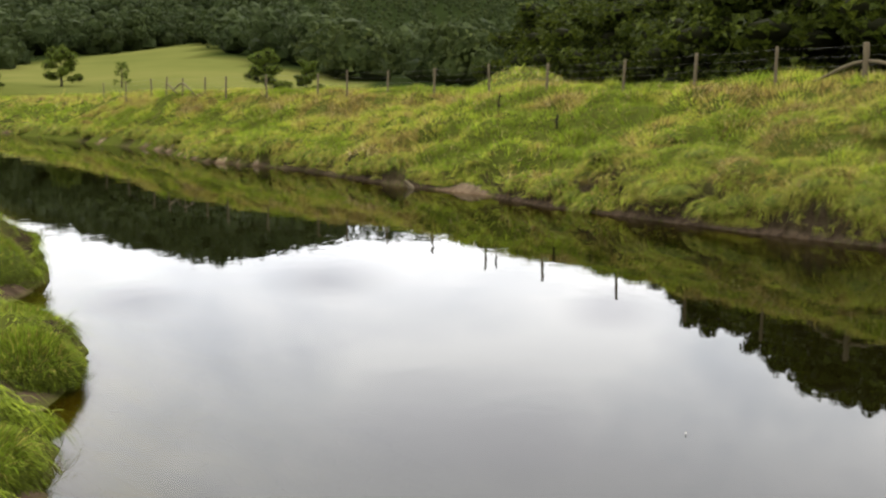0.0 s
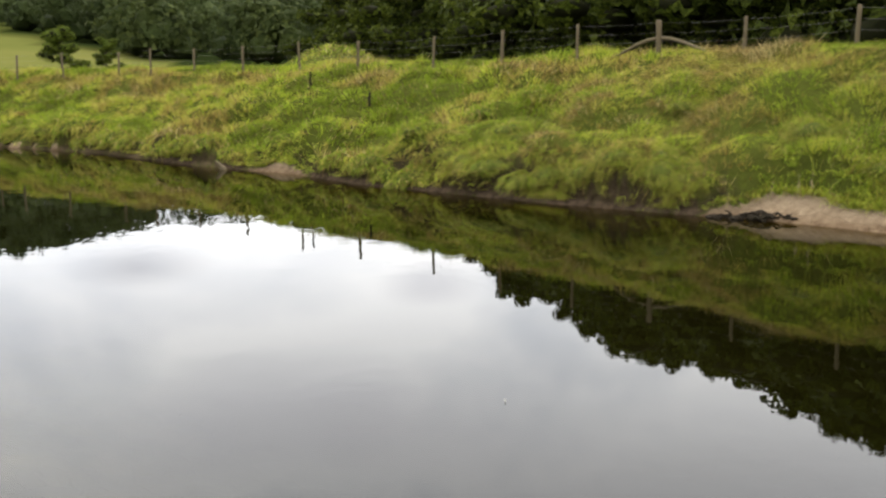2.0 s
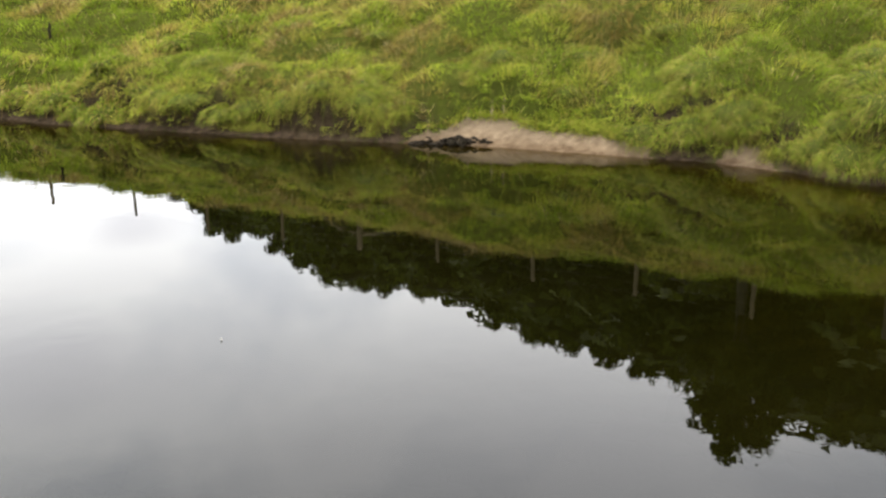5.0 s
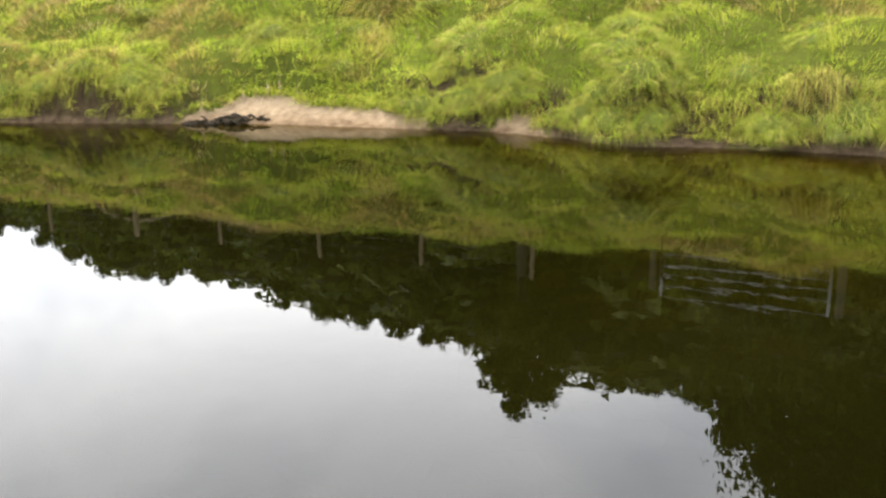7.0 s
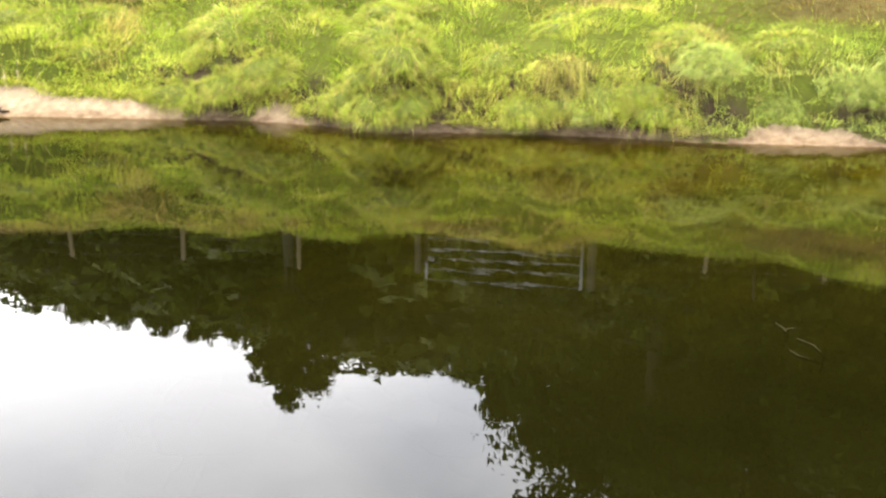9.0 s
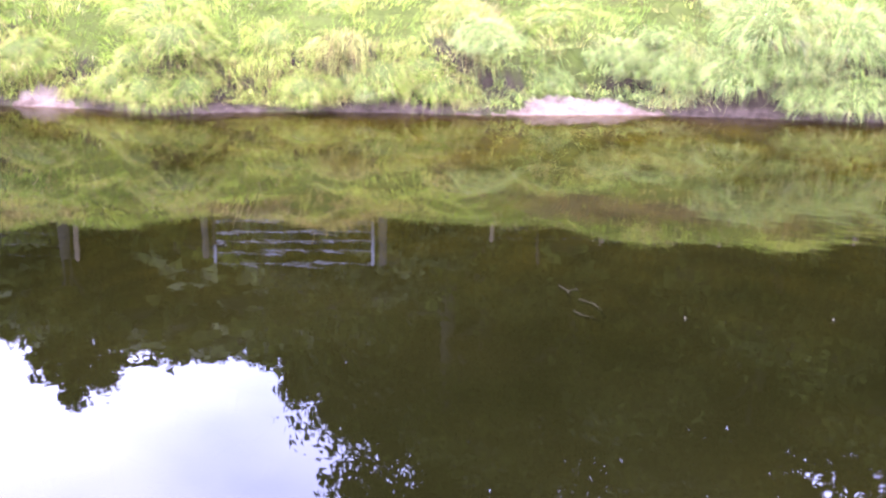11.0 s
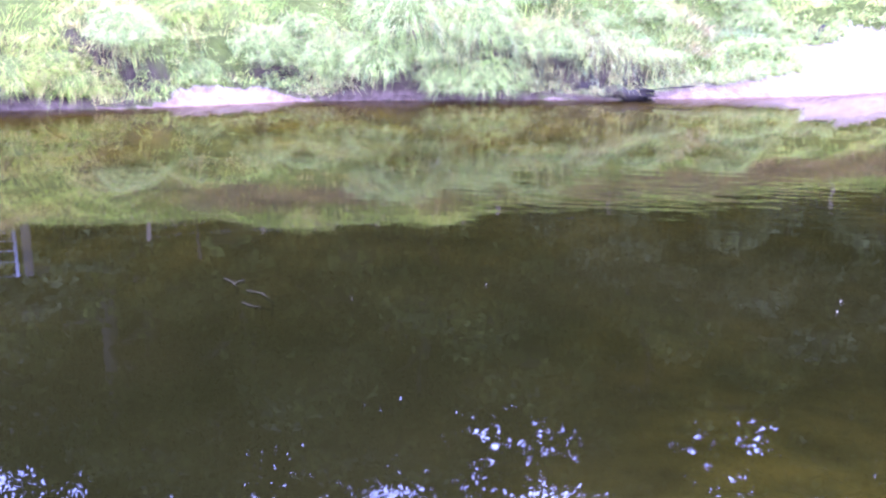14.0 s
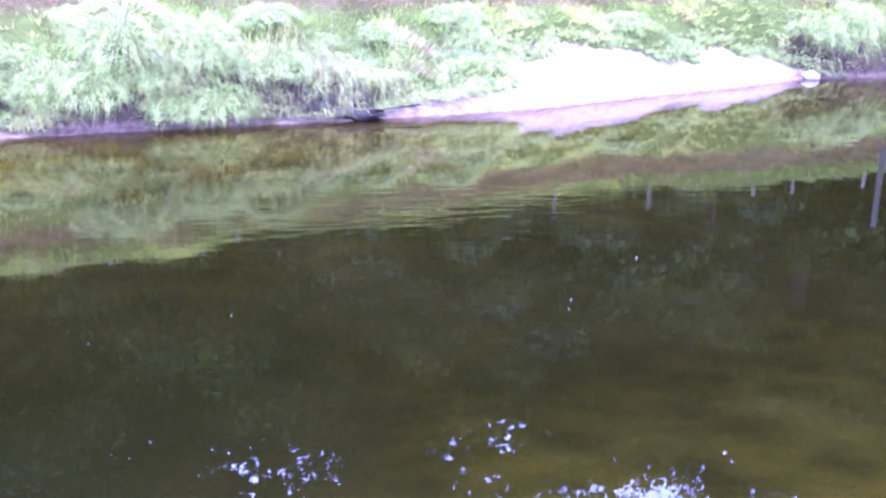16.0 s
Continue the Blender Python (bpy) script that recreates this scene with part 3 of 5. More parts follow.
def grass_tone(x, y, dw, dc, own, r):
    """0 rank dark green, 0.4 lush, 1 straw: by hummock, in broad patches, and drier towards the top of the bank."""
    f = np.where(within(x, y, BANK), dw / np.maximum(dw + dc, 1e-6), 1.0)
    patchy = 0.40 * bumps(x, y, 2.8, 2) + 0.25 * bumps(x, y, 0.8, 5) + 0.35 * own
    t = 0.12 + 0.80 * smooth(0.24, 0.80, patchy)
    down = smooth(5, 8, y)
    t = t - 0.09 - 0.10 * smooth(20, 27, y) - 0.06 * (1 - down) + 0.12 * smooth(21, 16, y) * smooth(7, 10, y) + smooth(0.45, 0.75, f) * 0.45 * smooth(0.5, 0.8, bumps(x, y, 3.1, 6)) * down
    scarp = smooth(0.66, 0.76, f) * smooth(0.97, 0.88, f) * smooth(0.18, 0.48, bumps(x, y, 2.3, 7)) * down
    t = t * (1 - scarp) + 0.76 * scarp
    t = t * (1 - 0.35 * smooth(0.70, 0.80, f) * (1 - down))
    return np.clip(t + 0.12 * (r.rand(len(x)) - 0.5), 0, 1)


def sward(name, label, box, clumps, per, size, width, seed, keep, turf=False):
    """Tufts of grass over part of the banks: every clump splays from its own root and falls away from its hummock's middle."""
    x, y, r = scatter(clumps, box, seed)
    z, sand, mud, meadow, wet, dw, dn, dc, bank, near = terrain(x, y)
    ok = keep(x, y, z, sand, wet, dw, dn, dc, bank, near) & (sand < 0.58 + 0.25 * r.rand(len(x)))
    x, y, dw, dc, dn, near = x[ok], y[ok], dw[ok], dc[ok], dn[ok], near[ok]
    z, gx, gy = downhill(x, y)
    th, tx, ty, own = tussock(x, y)
    m = len(x)
    dry = np.where(near, 0.10 + 0.16 * own, grass_tone(x, y, dw, dc, own, r))
    rough = bumps(x, y, 0.34, 4) * 0.6 + bumps(x, y, 0.9, 7) * 0.4
    tall = size * (0.75 + 1.05 * rough ** 2) * (0.7 + 0.6 * r.rand(m)) * (0.9 + 0.3 * dry)
    dry = np.where(near, dry, dry + 0.30 * smooth(0.95, 0.3, dw) - 0.05)
    dry = np.clip(dry + 0.45 * (bumps(x, y, 0.30, 1) - 0.5) + 0.2 * (rough - 0.4), np.where(near, 0.08, 0.19), 1)
    rep = lambda a: np.repeat(a, per)
    k = m * per
    ang, sp = r.rand(k) * 2 * np.pi, np.sqrt(r.rand(k)) * (1.0 if turf else 0.7)
    comb = (bumps(rep(x), rep(y), 1.3, 1) - 0.5) * 4.0
    fall = 0.35 if turf else 0.55
    lx = np.cos(ang) * sp * 0.5 + rep(tx) * fall + rep(gx) * 0.35 + 0.2 * np.cos(comb)
    ly = np.sin(ang) * sp * 0.5 + rep(ty) * fall + rep(gy) * 0.35 + 0.2 * np.sin(comb)
    spread = rep(tall) * 0.40
    root = np.stack([rep(x) + np.cos(ang) * sp * spread, rep(y) + np.sin(ang) * sp * spread, rep(z) - 0.05], 1)
    droop = 0.25 + 0.55 * r.rand(k)
    tone = np.clip(rep(dry) * (0.75 + 0.35 * r.rand(k)), 0, 1)
    odd = r.rand(k)
    # near-black blades strewn at random to pass for shaded gaps
    rank, straw = (0.10, 0.895) if turf else (0.20, 0.78)
    tone = np.where(odd < rank, 0.06 * r.rand(k), np.where(odd > straw, 0.86 + 0.14 * r.rand(k), tone))
    brown = rep(np.where(near, 0.0, dead_band(x, y, z)))
    tone = np.where(r.rand(k) < 0.94 * brown, 0.79 + 0.14 * r.rand(k), tone)
    climb = np.clip(-1.25 * (lx * rep(gx) + ly * rep(gy)), 0, 1)
    ob = blades(name, root, rep(tall) * (0.6 + 0.6 * r.rand(k)), width * (0.7 + 0.6 * r.rand(k)), np.stack([lx, ly], 1), 0.95 - 0.25 * r.rand(k) + climb, droop * (0.4 if turf else 1.0), tone, seed + 50,
                (0.0, 1.0) if turf else (0.0, 0.55, 1.0))
    return tagged(ob, label, "grass", kind="stuff")


def fringe(name, label, box, clumps, per, size, width, seed, keep, near_side=False, reach=0.7):
    """Long blades that hang over the lip of the bank towards the water."""
    r = np.random.RandomState(seed)
    line = NEAR_EDGE if near_side else FAR_EDGE
    p = np.array(line, float)
    run = np.concatenate([[0], np.cumsum(np.hypot(*np.diff(p, axis=0).T))])
    ok = (p[:, 0] > box[0]) & (p[:, 0] < box[1]) & (p[:, 1] > box[2]) & (p[:, 1] < box[3])
    u = r.uniform(run[ok].min(), run[ok].max(), clumps)
    ang, off = r.rand(clumps) * 2 * np.pi, r.uniform(0.3, reach, clumps)
    x, y = np.interp(u, run, p[:, 0]) + np.cos(ang) * off, np.interp(u, run, p[:, 1]) + np.sin(ang) * off
    z, sand, mud, meadow, wet, dw, dn, dc, bank, near = terrain(x, y)
    edge = dn if near_side else dw
    side = near if near_side else bank
    ok = side & ~wet & (z > 0.10) & (edge < reach) & (sand < 0.35) & keep(x, y)
    ok &= r.rand(len(x)) < 1.4 * smooth(0.30, 0.70, bumps(x, y, 0.55, 6))
    x, y = x[ok], y[ok]
    z = terrain(x, y)[0]
    e = 0.05
    nx = -(line_distance(x + e, y, line)[0] - line_distance(x - e, y, line)[0]) / (2 * e)
    ny = -(line_distance(x, y + e, line)[0] - line_distance(x, y - e, line)[0]) / (2 * e)
    m = len(x)
    own = bumps(x, y, 0.5, 3)
    dry = np.where(near[ok], 0.3, 0.35 + 0.55 * smooth(0.25, 0.8, 0.6 * own + 0.4 * r.rand(m)))
    tall = size * (0.6 + 0.7 * own) * (0.8 + 0.4 * r.rand(m))
    rep = lambda a: np.repeat(a, per)
    k = m * per
    fan = np.repeat(r.randn(m) * 0.55, per) + r.randn(k) * 0.22
    out = 0.2 + 0.6 * r.rand(k)
    lx = rep(nx) * out - rep(ny) * fan * out
    ly = rep(ny) * out + rep(nx) * fan * out
    root = np.stack([rep(x) + r.randn(k) * 0.04, rep(y) + r.randn(k) * 0.04, rep(z) - 0.03], 1)
    kind = r.rand(k)
    # near-black blades mixed in for the shade under the overhang
    tone = np.where(kind < 0.30, 0.02 + 0.08 * r.rand(k), np.where(kind < 0.70, 0.28 + 0.35 * rep(dry), 0.66 + 0.26 * r.rand(k)))
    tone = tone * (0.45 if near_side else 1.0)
    length = rep(tall) * (0.6 + 0.6 * r.rand(k))
    rise, droop = 0.35 + 0.5 * r.rand(k), 0.7 + 0.7 * r.rand(k)
    low = root[:, 2] + (rise - droop) * length
    gap = np.where(rep(near[ok]), -0.02, 0.04 + 0.26 * smooth(0.25, 0.75, bumps(rep(x), rep(y), 0.8, 5)) * (0.4 + 0.6 * r.rand(k)))
    droop = np.where(low < gap, rise + np.maximum(root[:, 2] - gap, 0) / length, droop)
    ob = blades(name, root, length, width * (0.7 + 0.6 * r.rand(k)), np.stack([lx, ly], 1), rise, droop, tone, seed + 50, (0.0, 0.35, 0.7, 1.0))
    return tagged(ob, label, "grass", kind="stuff")


def on_bank(x, y, z, sand, wet, dw, dn, dc, bank, near):
    return (bank & (dw > 0.38)) | (~wet & ~near & ~bank & (dc < 2.5))


def bare_mud(x, y):
    """Off the two muddy notches of the near bank."""
    return (np.hypot(x + 2.75, y - 5.95) > 0.50) & (np.hypot(x + 4.3, y - 9.0) > 0.45)


def bearing(x, y):
    return np.degrees(np.arctan2(x, y))


def shaggy(x, y, dw, dc):
    """Where the grass grows long and rank: in patches, and in a band below the top of the bank."""
    f = dw / np.maximum(dw + dc, 1e-6)
    return 0.55 * bumps(x, y, 1.5, 3) + 0.45 * bumps(x, y, 0.6, 6) + 0.22 * smooth(0.5, 0.68, f) * smooth(1.0, 0.85, f) > 0.56


sward("bank_grass", "short green turf covering the river bank", (2, 24, -16, 21), 100000, 17, 0.165, 0.0075, 11,
      lambda x, y, *a: on_bank(x, y, *a) & (y < 20.5) & (bearing(x, y) < 130), True)
sward("rank_grass", "patches of long rank green and straw-coloured grass on the bank", (2, 24, -16, 21), 60000, 12, 0.30, 0.0062, 20,
      lambda x, y, z, sand, wet, dw, dn, dc, bank, near: bank & (dw > 0.4) & (y < 20.5) & (bearing(x, y) < 130) & shaggy(x, y, dw, dc))
sward("bank_grass", "green turf on the far reach of the bank", (-24, 12, 20, 62), 66000, 14, 0.25, 0.019, 12,
      lambda x, y, *a: on_bank(x, y, *a) & (y >= 20.5), True)
sward("rank_grass", "patches of long straw-coloured grass on the far reach of the bank", (-24, 12, 20, 62), 40000, 7, 0.36, 0.016, 21,
      lambda x, y, z, sand, wet, dw, dn, dc, bank, near: bank & (dw > 0.4) & (y >= 20.5) & shaggy(x, y, dw, dc))
sward("bank_grass", "distant bank grass along the upstream reach", (-75, -10, 52, 140), 34000, 9, 0.34, 0.045, 13,
      lambda x, y, *a: on_bank(x, y, *a) & (y >= 60), True)
sward("knoll_grass", "tufted green grass covering a knoll behind the fence", (-3, 12, 46, 64), 4800, 6, 0.36, 0.034, 19,
      lambda x, y, z, sand, wet, dw, dn, dc, bank, near: ~wet & ~near & ~bank & (dc >= 2.5) & (np.hypot(x - 4.2, (y - 55) * 0.8) < 6.5))
sward("bank_grass", "bright green grass tussocks on the muddy near bank", (-9, -1.2, 3, 17), 15000, 13, 0.145, 0.006, 14,
      lambda x, y, z, sand, wet, dw, dn, dc, bank, near: near & (z > 0.12) & (dn < 1.6) & bare_mud(x, y))
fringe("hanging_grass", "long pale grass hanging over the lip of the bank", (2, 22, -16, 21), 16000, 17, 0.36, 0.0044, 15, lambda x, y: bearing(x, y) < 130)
fringe("hanging_grass", "long pale grass hanging over the lip of the far reach", (-26, 4.9, 15, 64), 9000, 10, 0.40, 0.016, 16, lambda x, y: y >= 17)
fringe("hanging_grass", "short grass hanging over the near bank's lip", (-9, -1.2, 3, 18), 4000, 14, 0.24, 0.007, 17, lambda x, y: bare_mud(x, y), True, 0.5)


THATCH = mat_stone("dead_grass_thatch", (0.030, 0.036, 0.007), (0.060, 0.070, 0.013), 0.02)


def make_tussock(seed, count, dry, pale=0.0, coarse=1.0):
    """A drooping tussock, one metre in radius before it is scaled: a mound of thatch with fine long blades combed down all round."""
    r = np.random.RandomState(seed)
    base = new("grass_tussock")
    v = BALL_V * (0.52, 0.52, 0.30) * (0.85 + 0.25 * r.rand(len(BALL_V), 1))
    raw("mound", v, BALL_F, THATCH, base)
    ang, tilt = r.rand(count) * 2 * np.pi, np.arccos(1 - 1.02 * r.rand(count))
    lump = 0.88 + 0.14 * np.sin(3 * ang + seed) + 0.09 * np.sin(7 * ang + 2 * seed) + 0.08 * np.sin(6 * tilt + 4 * ang)
    d = np.stack([np.cos(ang) * np.sin(tilt), np.sin(ang) * np.sin(tilt), np.cos(tilt)], 1)
    root = d * (0.70, 0.70, 0.40) * lump[:, None]
    lock = 0.5 * np.sin(5 * ang + 3 * tilt + seed) + 0.4 * np.sin(11 * ang - 4 * tilt)
    fan = ang + 0.6 * lock + r.randn(count) * 0.16
    out = 0.15 + 0.60 * np.sin(tilt) * (0.5 + 0.7 * r.rand(count))
    lean = np.stack([np.cos(fan) * out, np.sin(fan) * out], 1)
    rise = 0.65 * np.cos(tilt) + 0.22 + 0.25 * r.rand(count)
    droop = 0.40 + 0.75 * np.sin(tilt) * (0.5 + 0.7 * r.rand(count))
    length = (0.17 + 0.36 * r.rand(count) ** 1.4) * (1.0 - 0.25 * np.cos(tilt))
    pick, u, green = r.rand(count), r.rand(count), 0.64 + 0.45 * pale
    tone = np.where(pick < 0.38, 0.06 + 0.10 * u + 0.08 * dry, np.where(pick < green, 0.15 + 0.20 * dry + 0.08 * u + 0.25 * pale, 0.60 + 0.40 * u ** 1.5))
    tone = np.clip(tone + 0.07 * lock * (pick < green) + 0.06 * np.cos(tilt) * (pick < 0.38), 0.02, 1)
    ob = blades("grass_tuft", root, length, (0.0040 + 0.0034 * r.rand(count)) * coarse, lean, rise, droop, tone, seed + 9, washout=pale * (0.35 + 0.65 * r.rand(count)))
    ob.parent = base
    return base


KINDS = ((81, 0.30), (82, 0.40), (83, 0.52), (84, 0.36), (85, 0.66))
# the second set has its blades washed out to look overexposed
TUSSOCKS = [make_tussock(q, 3200, d) for q, d in KINDS] + [make_tussock(q + 10, 3200, d, 0.28) for q, d in KINDS] + [make_tussock(q + 20, 1300, d, 0.0, 4.2) for q, d in KINDS]
TUFT_LABEL = ("drooping tussock of lush green grass", "drooping tussock of yellow-green grass", "drooping tussock of half-dry grass", "rounded tussock of long green grass", "straw-coloured tussock of dry grass",
              "drooping tussock of overexposure-paled green grass", "drooping tussock of overexposure-paled yellow-green grass", "drooping tussock of overexposure-paled half-dry grass", "rounded tussock of overexposure-paled green grass", "tussock of overexposure-paled straw grass",
              "lush green grass tussock", "yellow-green grass tussock", "half-dry grass tussock", "rounded green grass tussock", "straw-coloured grass tussock")


def set_tussock(i, x, y, r, tip, toward, where, group, lift=-9.0):
    """Place one tussock of that radius, tipped by some degrees towards a bearing."""
    i += 10 if y > 19 else 5 * (bearing(x, y) > rg.uniform(58, 80))
    ob = copy_thing(TUSSOCKS[i], pose(x, y, max(ground_z(x, y), lift) - 0.10 * r, 0, 0, 0) @ Matrix.Rotation(radians(tip), 4, Vector((-math.cos(toward), math.sin(toward), 0))) @ pose(0, 0, 0, 0, 0, rg.uniform(0, 360)))
    ob.scale = (r * rg.uniform(0.9, 1.25), r, r * rg.uniform(0.65, 0.95))
    tagged(ob, TUFT_LABEL[i] + where, "grass tussock", group)


rg = random.Random(9)
# bare hollows between the overhanging heads
HOLLOWS = ((10.55, 7.25), (13.5, -1.5), (13.3, -1.0))
p = np.array(FAR_EDGE, float)
run = np.concatenate([[0], np.cumsum(np.hypot(*np.diff(p, axis=0).T))])
u = run[2]
while u < run[30]:
    x0, y0, x1, y1 = (float(np.interp(u + s, run, p[:, c])) for s in (-0.3, 0.3) for c in (0, 1))
    n = math.hypot(x1 - x0, y1 - y0)
    tx, ty = (x1 - x0) / n, (y1 - y0) / n
    off = rg.uniform(0.24, 0.52)
    x, y = (x0 + x1) / 2 - ty * off, (y0 + y1) / 2 + tx * off
    far = math.hypot(x, y) > 21
    if float(sandiness(np.array([x]), np.array([y]), np.array([off]), 0.35)[0]) < 0.2 and min(math.hypot(x - gx, y - gy) for gx, gy in HOLLOWS) > 0.6:
        set_tussock(rg.choice((0, 1, 1, 2, 3)), x, y, rg.uniform(0.38, 0.66) * (1.5 if y > 38 else 1.15 if far else 1), rg.uniform(10, 26), math.atan2(ty, -tx), " overhanging the water", "tussocks along the waterline", rg.uniform(0.26, 0.38))
    u += rg.uniform(0.42, 0.85) * (3.2 if y > 38 else 1.6 if far else 1)
# the large heads of grass that stand out over the water
for x, y, i, r in ((6.35, 15.45, 1, 0.55), (6.65, 15.0, 2, 0.5), (9.05, 11.3, 1, 0.55), (9.42, 10.75, 2, 0.68), (9.72, 10.2, 1, 0.62), (10.0, 11.0, 3, 0.8), (9.92, 8.85, 1, 0.52), (9.85, 8.3, 2, 0.58),
                   (9.98, 7.85, 0, 0.52), (10.35, 8.5, 1, 0.7), (10.8, 6.6, 2, 0.55), (11.15, 6.0, 1, 0.55), (11.55, 5.4, 2, 0.55), (11.9, 4.8, 1, 0.5), (12.3, 4.0, 0, 0.45), (12.65, 3.25, 1, 0.5),
                   (12.85, 2.35, 4, 0.55), (12.98, 1.7, 2, 0.68), (13.35, 1.5, 3, 0.9), (13.02, 0.85, 1, 0.6), (13.12, 0.3, 2, 0.6), (13.5, 0.55, 3, 0.85), (13.5, -0.55, 1, 0.55), (18.45, -11.3, 3, 0.8), (18.75, -12.2, 1, 0.9)):
    set_tussock(i, x, y, r, 24, math.atan2(-1, -0.35), " overhanging the water", "tussocks along the waterline", 0.36)
k = 0
while k < 60:
    x, y = rg.uniform(1, 21), rg.uniform(-13, 22)
    q = terrain(np.array([x]), np.array([y]))
    if not q[8][0] or q[5][0] < 0.8 or q[7][0] < 1.0 or q[1][0] > 0.2 or dead_band(*(np.array([c]) for c in (x, y, q[0][0])))[0] > 0.4:
        continue
    e = terrain(np.array([x + 0.4, x - 0.4, x, x]), np.array([y, y, y + 0.4, y - 0.4]))[0]
    f = q[5][0] / (q[5][0] + q[7][0])
    set_tussock(rg.choice((0, 1, 3, 2) if f < 0.5 else (1, 2, 2, 4)), x, y, rg.uniform(0.34, 0.64), rg.uniform(5, 18), math.atan2(e[1] - e[0], e[3] - e[2]), " on the sloping bank", "tussocks on the bank")
    k += 1
for ob in TUSSOCKS:
    for o in (*ob.children_recursive, ob):
        bpy.data.objects.remove(o)


def make_head(x, y, r, h):
    """A rounded head of close short grass on the near bank, with a shaggy fringe over its undercut foot."""
    g = np.random.RandomState(int(abs(x) * 100))
    base = new("grass_tussock")
    n = 9000
    v = BALL_V * (r * 0.93, r * 0.93, h * 0.93) * (0.93 + 0.10 * g.rand(len(BALL_V), 1))
    raw("mound", v, BALL_F, THATCH, base)
    ang, tilt = g.rand(n) * 2 * np.pi, np.arccos(1 - 1.25 * g.rand(n))
    d = np.stack([np.cos(ang) * np.sin(tilt), np.sin(ang) * np.sin(tilt), np.cos(tilt)], 1)
    lock = 0.5 * np.sin(6 * ang + 5 * tilt) + 0.5 * np.sin(11 * ang - 4 * tilt)
    fan = ang + 0.5 * lock + g.randn(n) * 0.3
    out = np.sin(tilt) * (0.35 + 0.5 * g.rand(n)) + 0.15 * g.randn(n)
    pick, u = g.rand(n), g.rand(n)
    # lowest blades cut in tone, painting in shade at the undercut foot
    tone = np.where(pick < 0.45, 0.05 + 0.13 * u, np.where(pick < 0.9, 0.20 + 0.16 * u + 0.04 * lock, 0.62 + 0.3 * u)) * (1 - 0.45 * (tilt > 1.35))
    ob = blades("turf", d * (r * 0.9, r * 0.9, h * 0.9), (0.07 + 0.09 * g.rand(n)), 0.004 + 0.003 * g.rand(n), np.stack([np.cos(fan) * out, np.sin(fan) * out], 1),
                0.75 * np.cos(tilt) + 0.30, 0.25 + 0.65 * np.sin(tilt) * g.rand(n), np.clip(tone * 0.85, 0.01, 1), 33, washout=np.zeros(n))
    ob.parent = base
    base.location = (x, y, 0.10)
    tagged(base, "rounded head of short bright green grass overhanging muddy water", "grass tussock", "grass heads on the near bank")


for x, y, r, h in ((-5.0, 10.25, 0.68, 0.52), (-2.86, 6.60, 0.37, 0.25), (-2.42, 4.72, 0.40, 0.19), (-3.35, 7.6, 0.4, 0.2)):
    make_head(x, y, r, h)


def brow():
    """Grass that tips over the upper edge of the bare sand."""
    r = np.random.RandomState(18)
    xs, ys = [], []
    for cx, cy, along, deep in SANDS:
        n = int(1500 * along)
        a, q = r.rand(n) * 2 * np.pi, np.sqrt(r.rand(n)) * (along + 0.5)
        xs.append(cx + np.cos(a) * q), ys.append(cy + np.sin(a) * q)
    x, y = np.concatenate(xs), np.concatenate(ys)
    z, sand, mud, meadow, wet, dw, dn, dc, bank, near = terrain(x, y)
    rim = sandiness(x, y, dw, 0.30)
    ok = bank & (sand < 0.45) & (rim > 0.02) & (z > 0.1)
    x, y = x[ok], y[ok]
    z, gx, gy = downhill(x, y)
    g = np.hypot(gx, gy) + 1e-6
    per, m = 12, len(x)
    k = m * per
    rep = lambda v: np.repeat(v, per)
    fan, out = r.randn(k) * 0.8, 0.25 + 0.5 * r.rand(k)
    lx, ly = rep(gx / g) * out - rep(gy / g) * fan * out, rep(gy / g) * out + rep(gx / g) * fan * out
    root = np.stack([rep(x) + r.randn(k) * 0.05, rep(y) + r.randn(k) * 0.05, rep(z) - 0.02], 1)
    ob = blades("hanging_grass", root, 0.24 * (0.5 + 0.9 * r.rand(k)), 0.008 * (0.7 + 0.6 * r.rand(k)), np.stack([lx, ly], 1), 0.6 + 0.4 * r.rand(k), 0.6 + 0.5 * r.rand(k),
                np.clip(0.15 + 0.45 * r.rand(k), 0, 1), 68)
    tagged(ob, "grass tipping over the upper edge of bare sand", "grass", kind="stuff")


brow()


# ---- trees ----
def leaves(r, centres, size, outward):
    """Small pointed leaves, one triangle each, that face more or less outward."""
    n = len(centres)
    face = outward + 0.55 * r.randn(n, 3)
    a = np.cross(face, r.randn(n, 3))
    a /= np.linalg.norm(a, axis=1)[:, None]
    b = np.cross(a, face)
    b /= np.linalg.norm(b, axis=1)[:, None]
    s = size * (0.55 + 0.9 * r.rand(n))[:, None]
    v = np.stack([centres + a * s * 0.75, centres - a * s * 0.5 + b * s * 0.45, centres - a * s * 0.5 - b * s * 0.45], 1)
    return v.reshape(-1, 3), np.arange(3 * n).reshape(-1, 3)


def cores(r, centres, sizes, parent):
    """The twiggy mass inside the leaf sprays, near black for a crown's inner shade."""
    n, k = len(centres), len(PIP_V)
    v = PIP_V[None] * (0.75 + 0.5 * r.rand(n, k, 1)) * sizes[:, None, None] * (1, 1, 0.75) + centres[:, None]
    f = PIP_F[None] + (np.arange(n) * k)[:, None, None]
    tagged(raw("inner_growth", v.reshape(-1, 3), f.reshape(-1, 3), SHADED_TWIGS, parent), kind="stuff")


